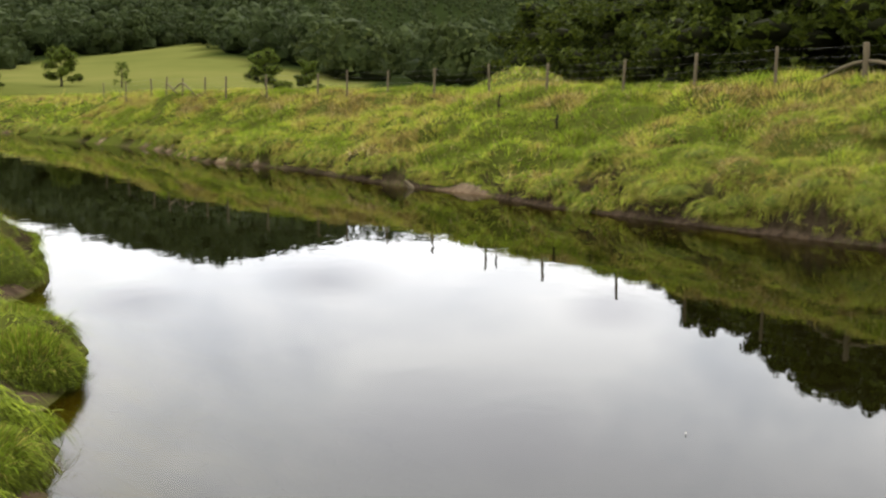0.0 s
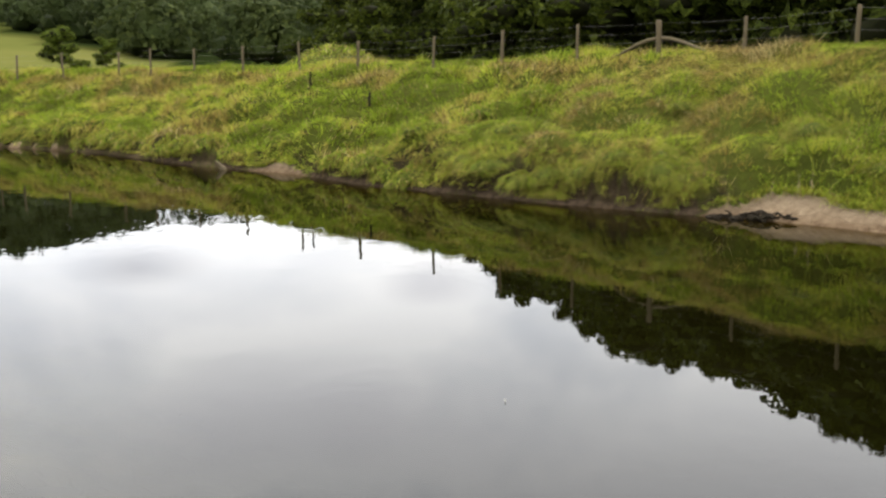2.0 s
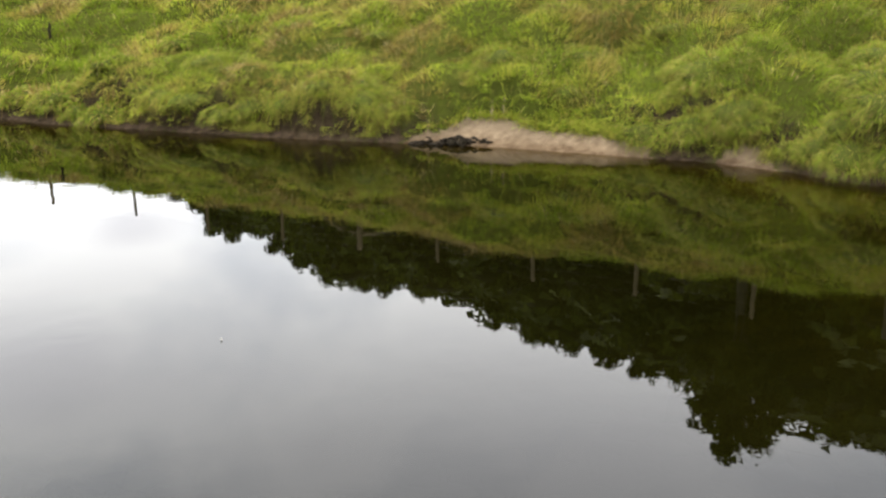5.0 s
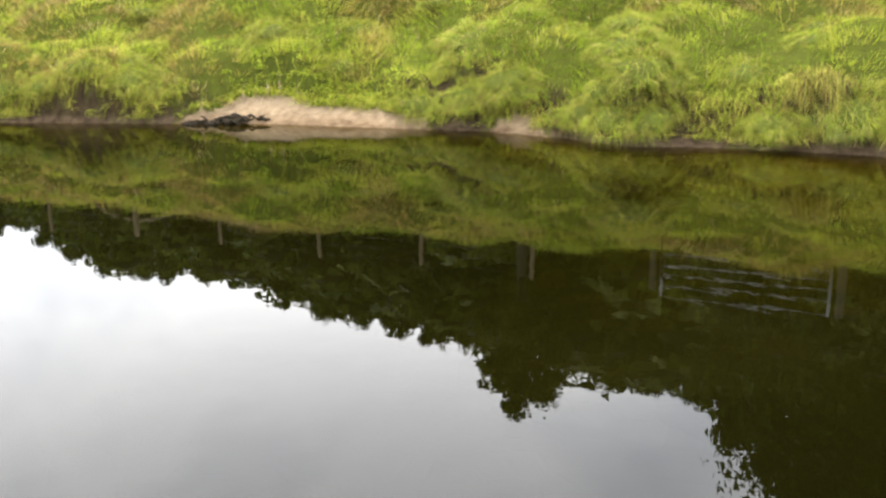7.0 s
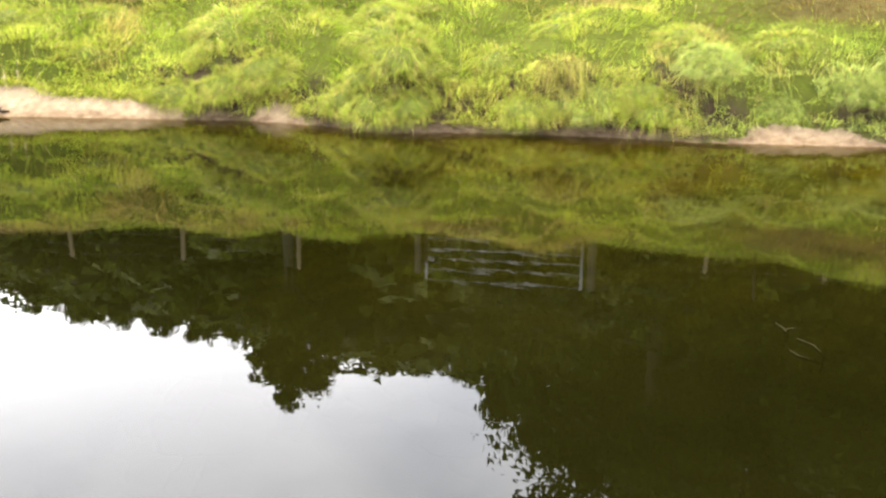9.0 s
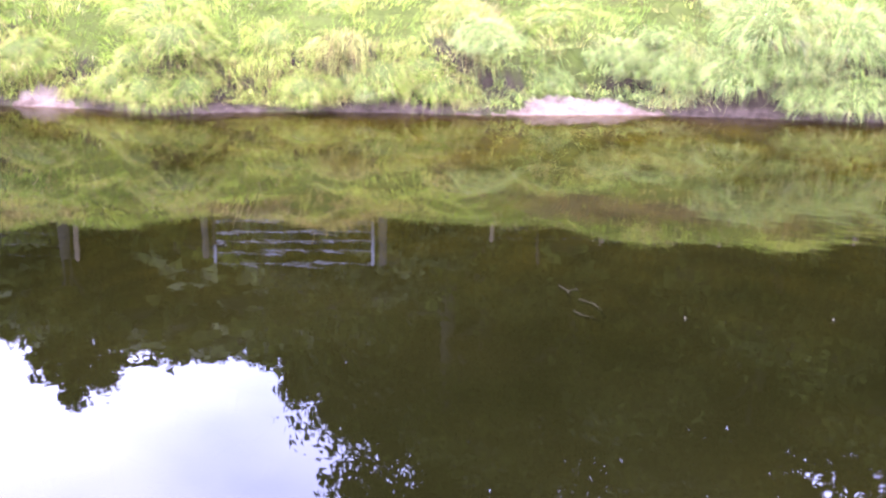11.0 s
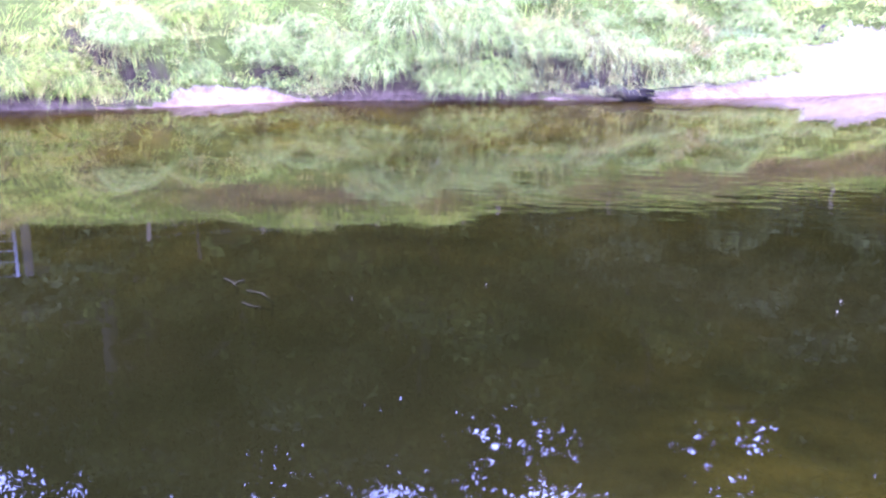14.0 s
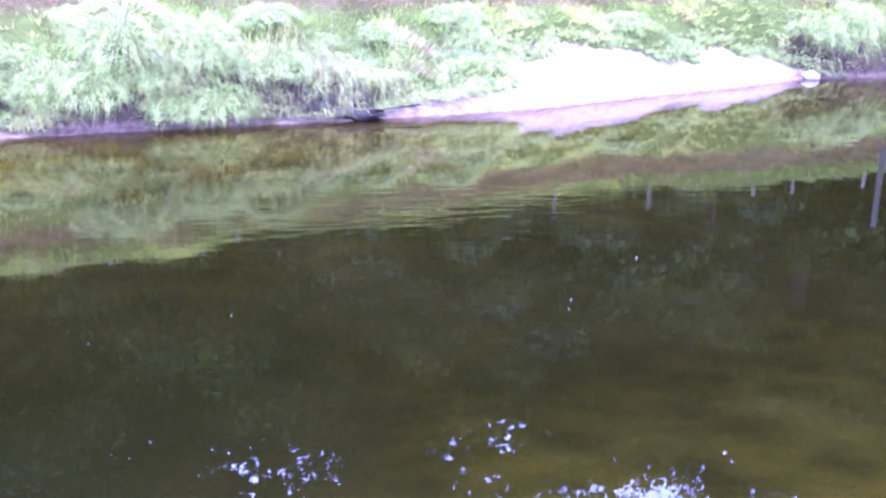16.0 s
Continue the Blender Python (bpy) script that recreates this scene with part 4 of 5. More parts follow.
def make_tree(seed, height, spread, clear, sprays, leaf, label, core=0.75, material=None):
    """A broadleaved tree: tapered trunk with limbs, and a crown of leaf sprays gathered at the limb ends."""
    r = np.random.RandomState(seed)
    base = new("tree")
    bm = bmesh.new()
    lean = r.randn(2) * 0.03 * height
    trunk = [(lean[0] * t * t, lean[1] * t * t, height * 0.8 * t - 0.3 * (t == 0)) for t in (0, 0.12, 0.3, 0.5, 0.7, 0.88, 1.0)]
    rad = height * 0.022
    tube(bm, trunk, [rad * f for f in (1.5, 1.1, 0.9, 0.7, 0.45, 0.25, 0.1)], 9)
    ends = [np.array(trunk[-1]), np.array(trunk[-2])]
    for i in range(11):
        t = clear + (0.95 - clear) * (i + r.rand() * 0.7) / 11
        a = i * 2.4 + r.rand() * 0.8
        z0 = height * 0.8 * t
        reach = spread * (1.0 - 0.65 * ((t - clear) / (1 - clear)) ** 1.5) * (0.7 + 0.45 * r.rand())
        p0 = np.array((lean[0] * t * t, lean[1] * t * t, z0))
        d = np.array((math.cos(a), math.sin(a), 0))
        rise = height * (0.06 + 0.12 * r.rand())
        pts = [p0, p0 + d * reach * 0.35 + (0, 0, rise * 0.45), p0 + d * reach * 0.7 + (0, 0, rise * 0.8), p0 + d * reach + (0, 0, rise)]
        tube(bm, pts, [rad * f * (1.1 - 0.6 * t) for f in (0.55, 0.38, 0.22, 0.06)], 6)
        ends += [pts[1] * 0.4 + pts[2] * 0.6, pts[3], pts[2] + r.randn(3) * spread * 0.15]
    part("trunk", bm, BARK, base)
    ends = np.array(ends)
    lump = spread * (0.20 + 0.14 * r.rand(len(ends)))
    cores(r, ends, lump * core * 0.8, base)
    pick = r.randint(0, len(ends), sprays)
    g = r.randn(sprays, 3)
    g /= np.linalg.norm(g, axis=1)[:, None]
    face = g + 0.5 * (ends[pick] - ends.mean(0)) / spread
    g *= (core * 0.8 + 0.15 + (0.95 - core * 0.8) * r.rand(sprays))[:, None] * lump[pick][:, None]
    g[:, 2] *= 0.75
    v, f = leaves(r, ends[pick] + g, leaf, face)
    raw("crown", v, f, material or LEAF, base, flat=True)
    return tagged(base, label, "tree", "trees of the riverside wood")


def polar(az, r):
    a = radians(az)
    return math.sin(a) * r, math.cos(a) * r


masters = [make_tree(31, 1.0, 0.30, 0.20, 4300, 0.024, "tall broadleaved tree in dense dark green leaf"),
           make_tree(32, 1.0, 0.36, 0.12, 4300, 0.025, "spreading broadleaved tree in dark green leaf"),
           make_tree(33, 1.0, 0.24, 0.22, 6000, 0.019, "slender broadleaved tree with an uneven open crown", 0.45),
           make_tree(34, 1.0, 0.42, 0.06, 3200, 0.033, "broad bushy tree with leaves down to the ground"),
           make_tree(35, 1.0, 0.32, 0.22, 11000, 0.0125, "tall riverside tree with a lacy open crown", 0.38),
           make_tree(36, 1.0, 0.36, 0.16, 11000, 0.0125, "wide riverside tree with a lacy open crown", 0.42),
           make_tree(37, 1.0, 0.45, 0.05, 4200, 0.030, "grey-green bush at the edge of the wood, coloured as if lit", 0.6, LIT_BUSH_LEAF),
           make_tree(38, 1.0, 0.165, 0.50, 6500, 0.0115, "close-grown broadleaved tree of the wood's upper edge", 0.9),
           make_tree(39, 1.0, 0.155, 0.55, 6000, 0.013, "tall tree whose round head stands over the wood", 0.6)]
CROWN_TOP = [float(np.percentile([v.co.z for v in next(c for c in m.children if c.name.startswith("crown")).data.vertices], 99.3)) for m in masters]
rt = random.Random(5)


def plant(i, az, r, top, turn, wide=1.0, group=""):
    """Set a tree at a bearing and distance so that its top stands at that height over the water."""
    x, y = polar(az, r)
    z = ground_z(x, y)
    h = (top - z) / CROWN_TOP[i]
    ob = copy_thing(masters[i], pose(x, y, z, 0, 0, turn))
    ob.scale = (h * wide, h * wide, h)
    if group:
        tagged(ob, group=group)
    return ob


# height of the wood's skyline over the water, as a slope, by bearing
SKYLINE = [(4, 0.140), (8, 0.158), (12, 0.166), (13.2, 0.176), (13.5, 0.190), (14.1, 0.2035), (15, 0.2125), (16.1, 0.221), (17, 0.217), (17.5, 0.204), (17.9, 0.2265), (19.05, 0.242),
           (19.6, 0.2592), (21, 0.2635), (22.4, 0.2648), (23.6, 0.279), (25.1, 0.2855), (26.1, 0.2755), (27.2, 0.2757), (28.8, 0.2855), (30.4, 0.304), (32, 0.318), (33.5, 0.3294),
           (35, 0.337), (37.5, 0.3445), (39.2, 0.360), (41.3, 0.3668), (44, 0.372), (48.2, 0.381), (49.8, 0.4046), (51.4, 0.4155), (53, 0.4185), (54, 0.413), (56.2, 0.4235), (58, 0.4315)]


def skyline(az):
    return float(np.interp(az, *zip(*SKYLINE)))


def wood_r(az):
    return float(np.interp(az, [5, 13, 25, 40, 57], [135, 88, 66, 53, 45]))


az = 5.0
while az < 57:
    r = wood_r(az)
    step = 2.7 * (60 / r) ** 0.5
    for back in (0, 1):
        rr = r * (1 + 0.10 * back) * rt.uniform(0.98, 1.03)
        aa = az + back * step / 2
        low = min(skyline(q) for q in (aa - 2.0, aa, aa + 2.0)) - 0.012
        plant(rt.choice((0, 1, 3)) if back else 3, aa, rr, low * rr - EYE, rt.uniform(0, 360), rt.uniform(1.15, 1.45))
    if rt.random() < 0.7:
        plant(3, az + 1.2, r * 0.90, rt.uniform(5.5, 8.0), rt.uniform(0, 360), 1.3)
    az += step
az = 12.9
while az < 57.6:
    r = wood_r(az) * rt.uniform(1.16, 1.24)
    ob = plant(7, az, r, (skyline(az) - rt.uniform(0, 0.004)) * r - EYE, rt.uniform(0, 360))
    ob.scale = (r * 0.17, r * 0.17, ob.scale[2])
    az += rt.uniform(0.50, 0.72)
plant(8, 44.6, 40, 0.443 * 40 - EYE, 40, 1.0)
for i, (az, r, top, wide) in enumerate([(66.6, 28, 16.7, 0.90), (69.5, 31, 17.2, 1.1), (74, 29, 16.4, 1.05), (80, 30, 15.8, 1.1), (86, 28, 15.0, 1.05), (92, 30, 15.8, 1.1), (98, 29, 15.0, 1.0),
                                        (104, 31, 16.2, 1.1), (110, 32, 16.4, 1.1), (116, 33, 15.4, 1.0), (122, 34, 16.2, 1.1), (129, 36, 19, 1.1), (136, 38, 20, 1.1)]):
    plant(4 + i % 2, az, r, top * 1.03 + (0.5 if i % 2 else 0), i * 67, wide)
    plant(3, az + 2.5, r + 3, 8.5 + (i % 3), i * 41, 1.3)
    plant(3, az - 1.0 + (i == 0) * 2.5, r + 10, 0.462 * (r + 10) - EYE, i * 23, 1.15)
    plant(1, az + 2.5, r + 13, 0.46 * (r + 13) - EYE, i * 53, 1.2)
for az, r, up in ((59.6, 33, 0.478), (62.2, 35, 0.500), (65.5, 34, 0.490), (68.5, 36, 0.485), (71.5, 35, 0.535), (74.5, 36, 0.53)):
    plant(0, az, r, up * r - EYE, az * 17, 0.62)
for az, r, top in ((58.5, 27, 7.0), (61.5, 28, 8.5), (64.5, 25, 6.8), (72, 26, 5.0), (96, 25.5, 6.6), (101, 27, 7.6), (106, 26.5, 8.2), (111, 28, 7.4), (117, 28, 6.5), (85, 26, 5.6)):
    plant(6, az, r, top, az * 31, 1.15)
for ob in masters:
    for o in (*ob.children_recursive, ob):
        bpy.data.objects.remove(o)

# lone trees and bushes on the meadow slope
for az, r, top_e, i, wide, master in ((-20.95, 190, 0.0555, 1, 0.85, 9), (-17.9, 185, 0.044, 3, 0.75, 7), (-10.2, 165, 0.0585, 1, 0.85, 8), (-7.95, 170, 0.0495, 0, 0.65, 10), (-24.4, 180, 0.030, 1, 1.4, 12)):
    x, y = polar(az, r)
    z = ground_z(x, y)
    h = (EYE + top_e * r - z) / 0.93
    t = make_tree(60 + master, h, h * 0.50 * wide, 0.12, 1100 if i == 3 else 5200, h * 0.030, "thin-leaved lone tree with bare branches on the meadow" if i == 3 else "lone round-headed tree standing on the sloping meadow", 0.25 if i == 3 else 0.8, FIELD_LEAF)
    t.location = (x, y, z)
    tagged(t, group="lone meadow trees")


def far_wood():
    """The wooded hillside: thousands of crowns, each a heap of leaf sprays."""
    r = np.random.RandomState(77)
    vs, fs, owns, off = [], [], [], 0
    made = 0
    while made < 2100:
        az = r.uniform(-33, 26)
        rr = math.sqrt(r.uniform(200 ** 2, 820 ** 2))
        r0 = float(np.interp(az, WOOD_AZ, WOOD_R))
        if rr < r0:
            continue
        made += 1
        x, y = polar(az, rr)
        z = ground_z(x, y)
        h, w = r.uniform(11, 18), r.uniform(7.0, 11.0)
        if -6 < az < 8 and rr > 300:
            h, w = r.uniform(12, 17), r.uniform(3.2, 4.4)
        close = rr < r0 + 130
        tone = 0.55 * r.rand() if az < -8 else 0.35 + 0.65 * r.rand()
        lumps, n, size = (7, 520, 0.100) if close else (4, 120, 0.13)
        for q in range(lumps):
            a, up = 2.4 * q + r.rand(), (q + 0.4) / lumps
            c = np.array((math.cos(a), math.sin(a), 0)) * w * 0.50 * (1.05 - up) * (lumps > 1) + (0, 0, h * (0.12 + 0.62 * up))
            v = PIP_V * (0.72 + 0.42 * r.rand(len(PIP_V), 1)) * w * (0.42 - 0.14 * up) * (1, 1, 0.9) + c + (x, y, z)
            vs.append(v), fs.append(PIP_F + off)
            # inner lumps a step darker in tone than the leaves outside
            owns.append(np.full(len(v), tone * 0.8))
            off += len(v)
        g = r.randn(n, 3)
        g /= np.linalg.norm(g, axis=1)[:, None]
        g[:, 2] = np.abs(g[:, 2]) * 1.25 - 0.45
        turn = r.rand() * 6
        lobe = 0.84 + 0.13 * np.sin(5 * np.arctan2(g[:, 1], g[:, 0]) + turn) + 0.13 * np.sin(6 * g[:, 2] + turn)
        c = g * (lobe * (0.82 + 0.25 * r.rand(n)))[:, None] * (w * 0.95, w * 0.95, h * 0.56) + (x, y, z + h * 0.38)
        v, f = leaves(r, c, size * w, g)
        vs.append(v), fs.append(f + off)
        owns.append(np.full(len(v), tone))
        off += len(v)
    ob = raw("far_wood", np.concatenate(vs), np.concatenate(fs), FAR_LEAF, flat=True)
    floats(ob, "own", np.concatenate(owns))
    tagged(ob, "dense dark green wood covering the distant hillside", "wood", kind="stuff")


far_wood()

# ---- fence ----
POSTS = [(-22.5, 66.0), (-19.0, 59.5), (-15.6, 53.2), (-14.4, 51.6), (-13.2, 50.2), (-11.6, 48.2), (-10.1, 45.9), (-7.8, 43.6), (-5.3, 41.2), (-4.0, 40.2), (-2.3, 38.95),
         (-0.48, 36.75), (1.39, 33.42), (3.0, 30.52), (4.80, 27.63), (6.13, 25.1), (7.49, 23.1), (8.80, 21.3), (9.86, 19.4), (10.93, 17.1), (12.0, 15.0), (13.0, 12.9)]
POSTS2 = [(16.25, 6.2), (17.1, 4.4), (17.9, 2.4), (18.7, 0.2), (19.5, -2.0), (20.3, -4.3), (21.0, -6.8), (21.3, -9.2), (21.6, -12.0), (21.9, -13.2), (22.0, -15.2)]


def make_post(x, y, r, h, label, lean=(0, 0)):
    z = ground_z(x, y)
    bm = bmesh.new()
    tube(bm, [(0, 0, -0.5), (0, 0, 0.1), (0, 0, h * 0.6), (0, 0, h - 0.02), (0, 0, h)], [r, r * 1.04, r * 0.98, r * 0.95, r * 0.7], 9)
    ob = part("fence_post", bm, POST_WOOD)
    ob.matrix_world = pose(x, y, z, lean[0], lean[1], x * 40)
    return tagged(ob, label, "fence post", "posts of the riverside fence")


tops = []
for line in (POSTS, POSTS2):
    row = []
    for i, (x, y) in enumerate(line):
        z = ground_z(x, y)
        big = (x, y) == (8.80, 21.3)
        top = 3.43 if big else (3.40 if line is POSTS else 3.15) + rt.uniform(-0.06, 0.08)
        make_post(x, y, 0.068 if big else 0.038 + rt.uniform(0, 0.010), top - z, "stout weathered straining post of the fence" if big else "weathered round wooden post of the wire fence",
                  (rt.uniform(-2.5, 2.5), rt.uniform(-2.5, 2.5)))
        row.append((x, y, z, top))
    tops.append(row)
for row in tops:
    for (x0, y0, z0, t0), (x1, y1, z1, t1) in zip(row, row[1:]):
        w = new("fence_wire")
        for drop in (0.06, 0.26, 0.46):
            bm = bmesh.new()
            pts = [(x0 + (x1 - x0) * s, y0 + (y1 - y0) * s, t0 - drop + (t1 - t0) * s - 0.03 * math.sin(math.pi * s)) for s in (0, 0.25, 0.5, 0.75, 1)]
            tube(bm, pts, [0.0016] * 5, 4)
            part("strand", bm, WIRE, w)
        tagged(w, "weathered grey wire strands stretched between two fence posts", "fence wire", "wires of the riverside fence")


def make_strut(p, q, label):
    bm = bmesh.new()
    p, q = Vector(p), Vector(q)
    m = p.lerp(q, 0.5) + Vector((0, 0, 0.06))
    tube(bm, [p, p.lerp(m, 0.5) + Vector((0, 0, 0.03)), m, q.lerp(m, 0.45), q], [0.038, 0.042, 0.042, 0.038, 0.034], 8)
    return tagged(part("fence_strut", bm, POST_WOOD), label, "fence strut", "struts of the straining post")


for px, py in ((8.10, 22.3), (9.50, 20.3)):
    make_strut((8.80, 21.3, 3.04), (px, py, ground_z(px, py) + 0.02), "bleached curved timber strut leaning on the straining post")


for px, py, qx, qy in ((-13.2, 50.2, -12.3, 49.0), (-13.2, 50.2, -14.0, 51.3), (-14.4, 51.6, -13.6, 50.7)):
    make_strut((px, py, 3.1), (qx, qy, ground_z(qx, qy) + 0.1), "bleached timber strut leaning on a far fence post")


def make_stalk(x, y, h):
    """A dried dock stalk: a bent stem with a ragged head of seeds."""
    z = ground_z(x, y)
    base = new("dock_stalk")
    bm = bmesh.new()
    tube(bm, [(0, 0, -0.1), (0.01, 0, h * 0.5), (0.03, 0.01, h)], [0.010, 0.008, 0.004], 6)
    part("stem", bm, ROTTEN, base)
    bm = bmesh.new()
    for k in range(9):
        t = 0.55 + 0.05 * k
        c = Vector((0.01 + 0.02 * t + rt.uniform(-0.02, 0.02), rt.uniform(-0.02, 0.02), h * t))
        m = Matrix.Translation(c) @ Matrix.Diagonal((0.028, 0.028, 0.05, 1))
        bmesh.ops.create_icosphere(bm, subdivisions=1, radius=1, matrix=m)
    part("seed_head", bm, ROTTEN, base, "brown ragged seed head")
    base.location = (x, y, z)
    tagged(base, "dried brown dock stalk standing in the grass", "dock stalk", "dock stalks on the bank")


for x, y, h in ((1.37, 27.0, 0.75), (2.7, 24.9, 0.7), (12.6, 9.6, 0.8), (14.9, 4.9, 0.8)):
    make_stalk(x, y, h)


def make_gate():
    """A galvanised five-bar field gate between its posts."""
    a, b = Vector((14.02, 10.66, 0)), Vector((15.32, 8.08, 0))
    d = (b - a).normalized()
    width = (b - a).length
    g = new("field_gate")
    zg = min(ground_z(14.0, 10.7), ground_z(15.3, 8.1)) + 0.12
    top = 3.50
    h = top - zg
    for s in (0.0, width - 0.06):
        bm = bmesh.new()
        tube(bm, [(s, 0, 0), (s, 0, h * 0.5), (s, 0, h)], [0.028] * 3, 8)
        part("stile", bm, GALVANISED, g)
    for f in (1.0, 0.74, 0.5, 0.28, 0.06):
        bm = bmesh.new()
        tube(bm, [(0.0, 0, h * f - 0.02), (width * 0.5, 0, h * f - 0.03), (width - 0.06, 0, h * f - 0.02)], [0.018] * 3, 8)
        part("rail", bm, GALVANISED, g)
    g.matrix_world = pose(a.x, a.y, zg, 0, 0, math.degrees(math.atan2(d.y, d.x)))
    tagged(g, "closed galvanised steel field gate with five bars", "gate")
    for p, r, t in ((a - d * 0.16, 0.06, 3.35), (b + d * 0.12, 0.075, 3.52)):
        z = ground_z(p.x, p.y)
        make_post(p.x, p.y, r, t - z, "thick square-topped wooden gate post").data.materials[0] = GATE_WOOD


make_gate()
for az, r, top in ((125.4, 25.0, 3.7),):
    x, y = polar(az, r)
    make_post(x, y, 0.07, top - ground_z(x, y), "thick weathered post behind the bank").data.materials[0] = GATE_WOOD


# ---- things at the water's edge ----
def make_log(p, q, r, material, label, name="log"):
    rr = random.Random(int(p[0] * 100))
    bm = bmesh.new()
    p, q = Vector(p), Vector(q)
    pts, rad = [], []
    for i in range(8):
        s = i / 7
        pts.append(p.lerp(q, s) + Vector((rr.uniform(-1, 1), rr.uniform(-1, 1), rr.uniform(-1, 1))) * r * 0.25)
        rad.append(r * rr.uniform(0.8, 1.15))
    tube(bm, pts, rad, 10)
    return tagged(part(name, bm, material), label, "log" if name == "log" else "branch")


def make_root(x, y, size, label):
    """A clump of black rootwood and clotted earth: a lumpy heart with twisted root ends."""
    rr = random.Random(int(x * 1000))
    base = new("driftwood_root")
    bm = bmesh.new()
    for q in range(5):
        m = Matrix.Translation((rr.uniform(-1, 1) * size, rr.uniform(-0.5, 0.5) * size, rr.uniform(0.0, 0.2) * size)) @ Matrix.Diagonal((size * rr.uniform(0.3, 0.6), size * rr.uniform(0.25, 0.45), size * rr.uniform(0.2, 0.4), 1))
        bmesh.ops.create_icosphere(bm, subdivisions=2, radius=1, matrix=m)
    for v in bm.verts:
        v.co.x *= 1.35
        v.co.z *= 0.7
        v.co += Vector((noise.noise(v.co * 23), noise.noise(v.co * 23 + Vector((9, 0, 0))), noise.noise(v.co * 23 + Vector((0, 9, 0))))) * size * 0.42
    part("heart", bm, ROTTEN, base)
    for q in range(4):
        p = Vector((rr.uniform(-0.8, 0.8), rr.uniform(-0.4, 0.4), rr.uniform(0.15, 0.35))) * size
        d = Vector((rr.uniform(-1, 1), rr.uniform(-0.6, 0.6), rr.uniform(-0.15, 0.15))).normalized() * size * 0.8
        bm = bmesh.new()
        tube(bm, [p, p + d * 0.5 + Vector((0, 0, 0.12 * size)), p + d * 0.9, p + d * 1.3 - Vector((0, 0, 0.15 * size))], [0.13 * size, 0.10 * size, 0.07 * size, 0.02 * size], 7)
        part("root", bm, ROTTEN, base)
    base.matrix_world = pose(x, y, max(ground_z(x, y), 0.0), 0, 0, -42)
    tagged(base, label, "driftwood")


make_root(6.86, 13.86, 0.15, "small black clump of waterlogged rootwood on wet sand")
make_root(7.22, 13.62, 0.20, "black tangle of waterlogged rootwood lying on the sand")
make_root(7.52, 13.36, 0.13, "black twisted root end lying at the sand's edge")


def make_hollow_log(p, q, r):
    """A rotten log: a crooked bark tube, open and dark at one end, with a split in its side."""
    rr = random.Random(3)
    p, q = Vector(p), Vector(q)
    base = new("log")
    bm = bmesh.new()
    n, sides = 9, 14
    turn = (q - p).normalized().to_track_quat("Z", "Y")
    rings = []
    for layer in (1.0, 0.72):
        for i in range(n):
            c = p.lerp(q, i / (n - 1)) + Vector((0, 0, 0.22 * r * math.sin(4 * i)))
            f = 1.15 - 0.5 * i / (n - 1) + rr.uniform(-0.10, 0.10)
            rings.append([bm.verts.new(c + turn @ Vector((math.cos(a) * r * f * layer * (1 + 0.16 * math.sin(3 * a + i) + rr.uniform(-0.06, 0.06)), math.sin(a) * r * f * layer * 0.85, rr.uniform(-1.2, 1.2) * r * (i in (0, n - 1))))) for a in (2 * math.pi * k / sides for k in range(sides))])
    pairs = [(i, i + 1) for i in range(n - 1)] + [(n + i + 1, n + i) for i in range(n - 1)] + [(n - 1, 2 * n - 1), (n, 0)]
    for a, b in pairs:
        for k in range(sides):
            bm.faces.new((rings[a][k], rings[a][(k + 1) % sides], rings[b][(k + 1) % sides], rings[b][k])).smooth = True
    part("bark", bm, ROTTEN, base)
    for k in range(4):
        bm = bmesh.new()
        c = p.lerp(q, 0.1 + 0.2 * k) + Vector((0, 0, r * 0.8))
        e = c + Vector((rr.uniform(-0.1, 0.1), rr.uniform(-0.12, 0.12), rr.uniform(0.05, 0.16)))
        tube(bm, [c, c.lerp(e, 0.6) + Vector((0.02, 0, 0)), e], [0.03, 0.022, 0.006], 6)
        part("snag", bm, ROTTEN, base)
    return tagged(base, "dark rotten hollow log lying half in the water", "log")


make_hollow_log((13.42, -0.80, 0.13), (13.34, -1.78, 0.06), 0.135)
make_log((13.45, -1.75, 0.12), (13.72, -2.45, 0.16), 0.012, ROTTEN, "thin dark stick beside the rotten log", "branch")
bm = bmesh.new()
tube(bm, [(0, 0, -0.1), (0.02, 0, 0.08), (0.0, 0.03, 0.2), (-0.03, 0.03, 0.3)], [0.11, 0.08, 0.05, 0.02], 7)
ob = part("tree_stump", bm, POST_WOOD)
ob.location = (-0.85, 24.45, -0.04)
ob.rotation_euler = (0.0, radians(-28), 0.3)
tagged(ob, "pale pointed stump standing at the waterline", "stump")


# near black, so the sticks show little against the dark water
DROWNED = mat_stone("waterlogged_wood", (0.006, 0.0055, 0.002), (0.015, 0.013, 0.006), 0.0)


def make_drowned(runs, label):
    """A forked stick that lies awash, its upper side just clear of the water."""
    base = new("branch")
    for run in runs:
        bm = bmesh.new()
        tube(bm, [(x, y, -0.009 + 0.002 * (i % 2)) for i, (x, y) in enumerate(run)], [0.012 - 0.002 * i for i in range(len(run))], 8)
        part("limb", bm, DROWNED, base)
    tagged(base, label, "branch")


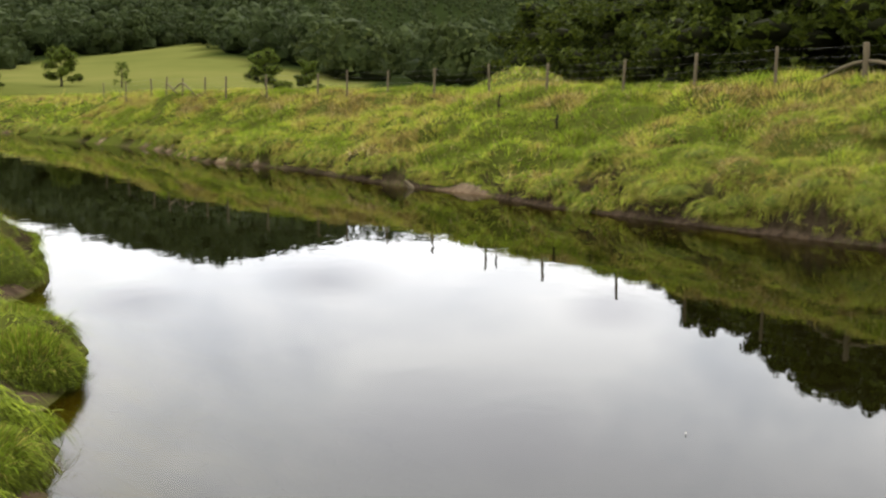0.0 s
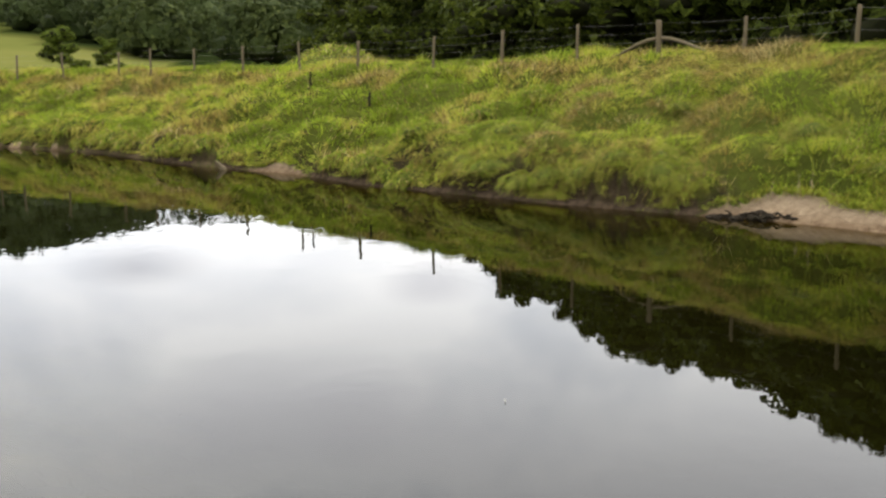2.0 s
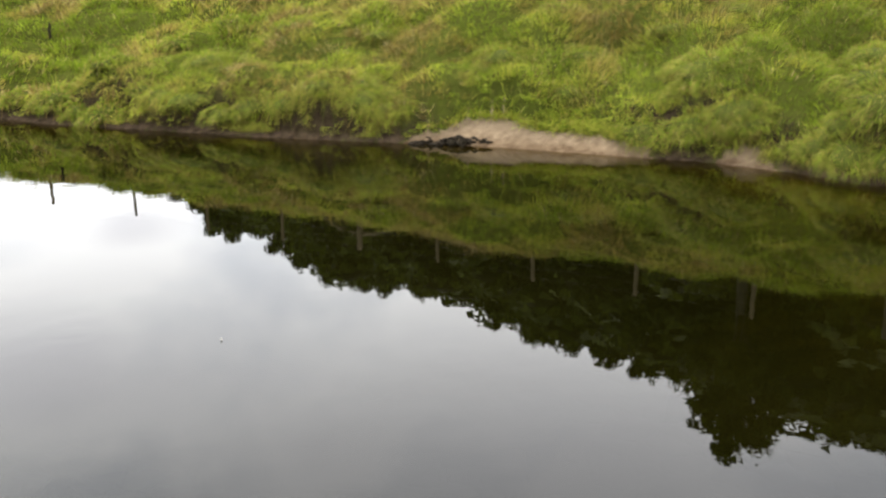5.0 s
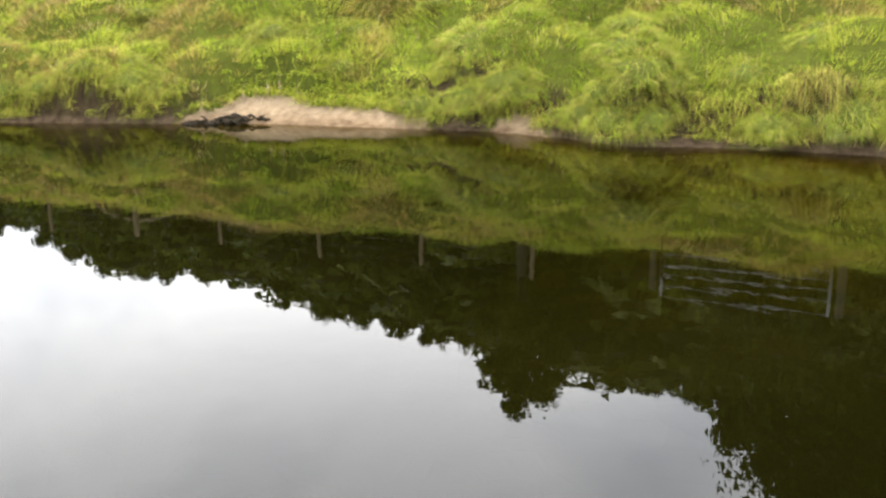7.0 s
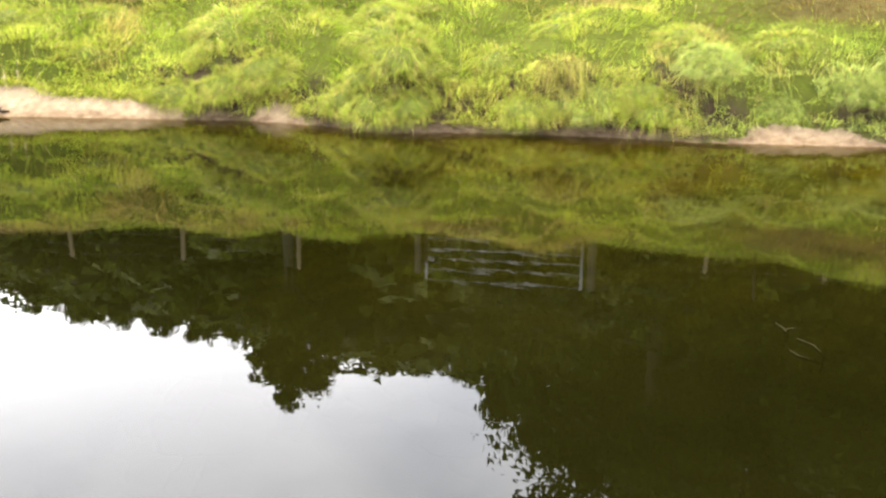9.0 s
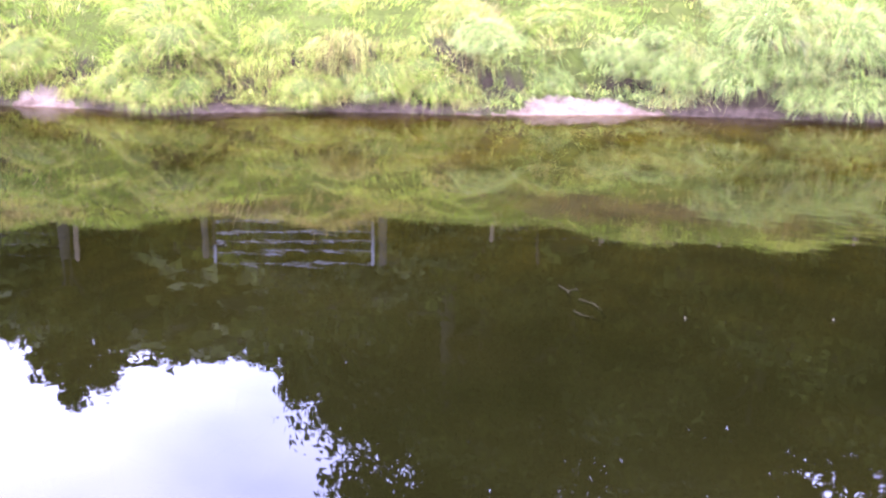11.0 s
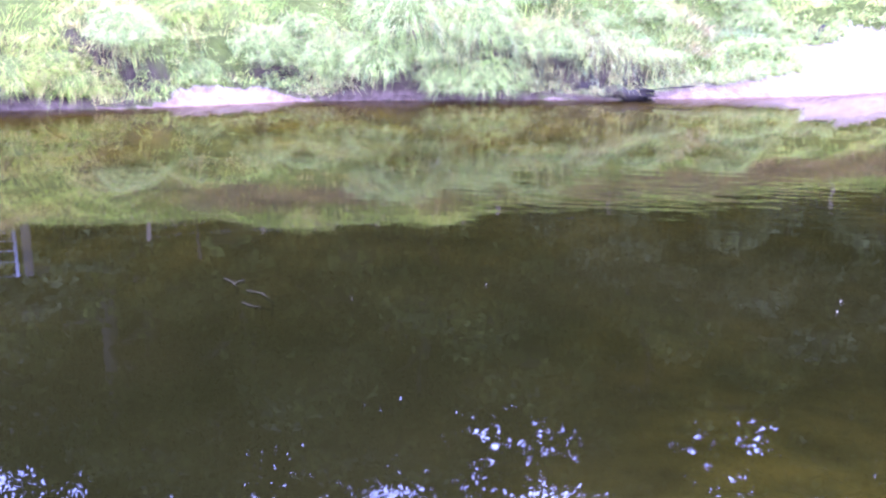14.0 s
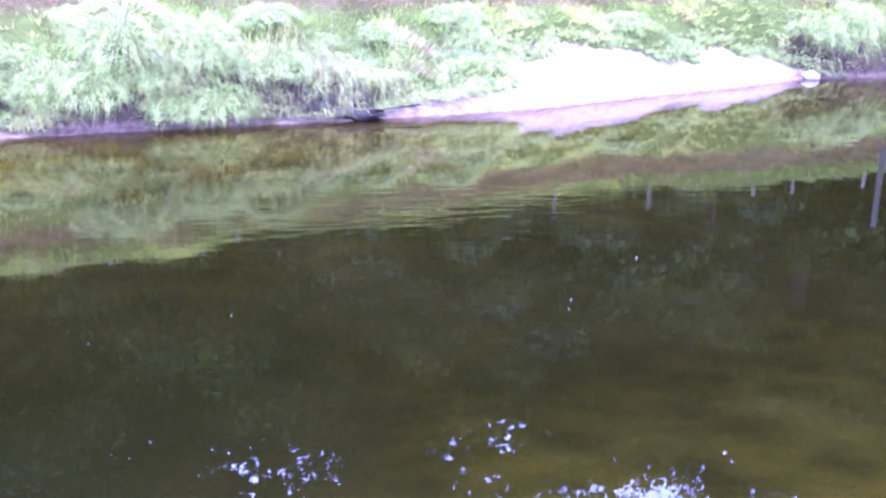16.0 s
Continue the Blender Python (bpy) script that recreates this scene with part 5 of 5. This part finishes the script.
make_drowned((((5.47, 1.65), (5.40, 1.58), (5.31, 1.53), (5.22, 1.51)), ((5.46, 1.53), (5.40, 1.57), (5.35, 1.56))), "dark brown forked stick awash in the dark water")
make_drowned((((5.28, 1.47), (5.24, 1.37), (5.12, 1.28), (5.0, 1.25), (4.88, 1.23)), ((5.08, 1.44), (5.03, 1.38), (5.01, 1.27))), "dark brown bent stick awash in the dark water")
make_log((15.75, -4.55, ground_z(15.75, -4.55) + 0.04), (16.1, -4.75, ground_z(16.1, -4.75) + 0.05), 0.035, ROTTEN, "short dark branch lying on the bare sand", "branch")


def make_stone(x, y, z, r, label):
    rr = random.Random(int(x * 91))
    bm = bmesh.new()
    bmesh.ops.create_icosphere(bm, subdivisions=3, radius=r)
    off = Vector((rr.uniform(0, 50), 0, 0))
    for v in bm.verts:
        v.co *= 0.85 + 0.5 * noise.noise(v.co / r * 0.9 + off) * 0.6
        v.co.z *= 0.62
        v.co.x *= 1.25
    for f in bm.faces:
        f.smooth = True
    ob = part("stone", bm, STONE)
    ob.location = (x, y, z)
    return tagged(ob, label, "stone")


make_stone(18.12, -11.05, 0.07, 0.20, "brown rounded stone at the water's edge")


def make_floater(x, y, s, material=None):
    bm = bmesh.new()
    top = [bm.verts.new((math.cos(t) * s * (1 if k % 2 else 0.7), math.sin(t) * s * 0.55, 0.006 + 0.012 * (k % 2))) for k, t in enumerate(np.linspace(0, 2 * math.pi, 8, endpoint=False))]
    low = [bm.verts.new(v.co - Vector((0, 0, 0.005))) for v in top]
    bm.faces.new(top)
    bm.faces.new(low[::-1])
    for k in range(8):
        bm.faces.new((top[k], low[k], low[(k + 1) % 8], top[(k + 1) % 8]))
    ob = part("floating_leaf", bm, material or DRY_LEAF)
    ob.matrix_world = pose(x, y, 0.001, 0, 0, x * 100)
    tagged(ob, "small pale dead leaf floating on the water", "leaf", "leaves afloat on the river")


WHITE_LEAF = mat_stone("bleached_leaf", (0.42, 0.40, 0.35), (0.58, 0.56, 0.50))
make_floater(1.45, 5.75, 0.006, WHITE_LEAF)
for x, y, s in ((5.53, 0.11, 0.003), (5.32, -1.84, 0.005), (5.49, -1.91, 0.005), (6.31, -2.66, 0.007), (5.2, 0.85, 0.0025)):
    make_floater(x, y, s)
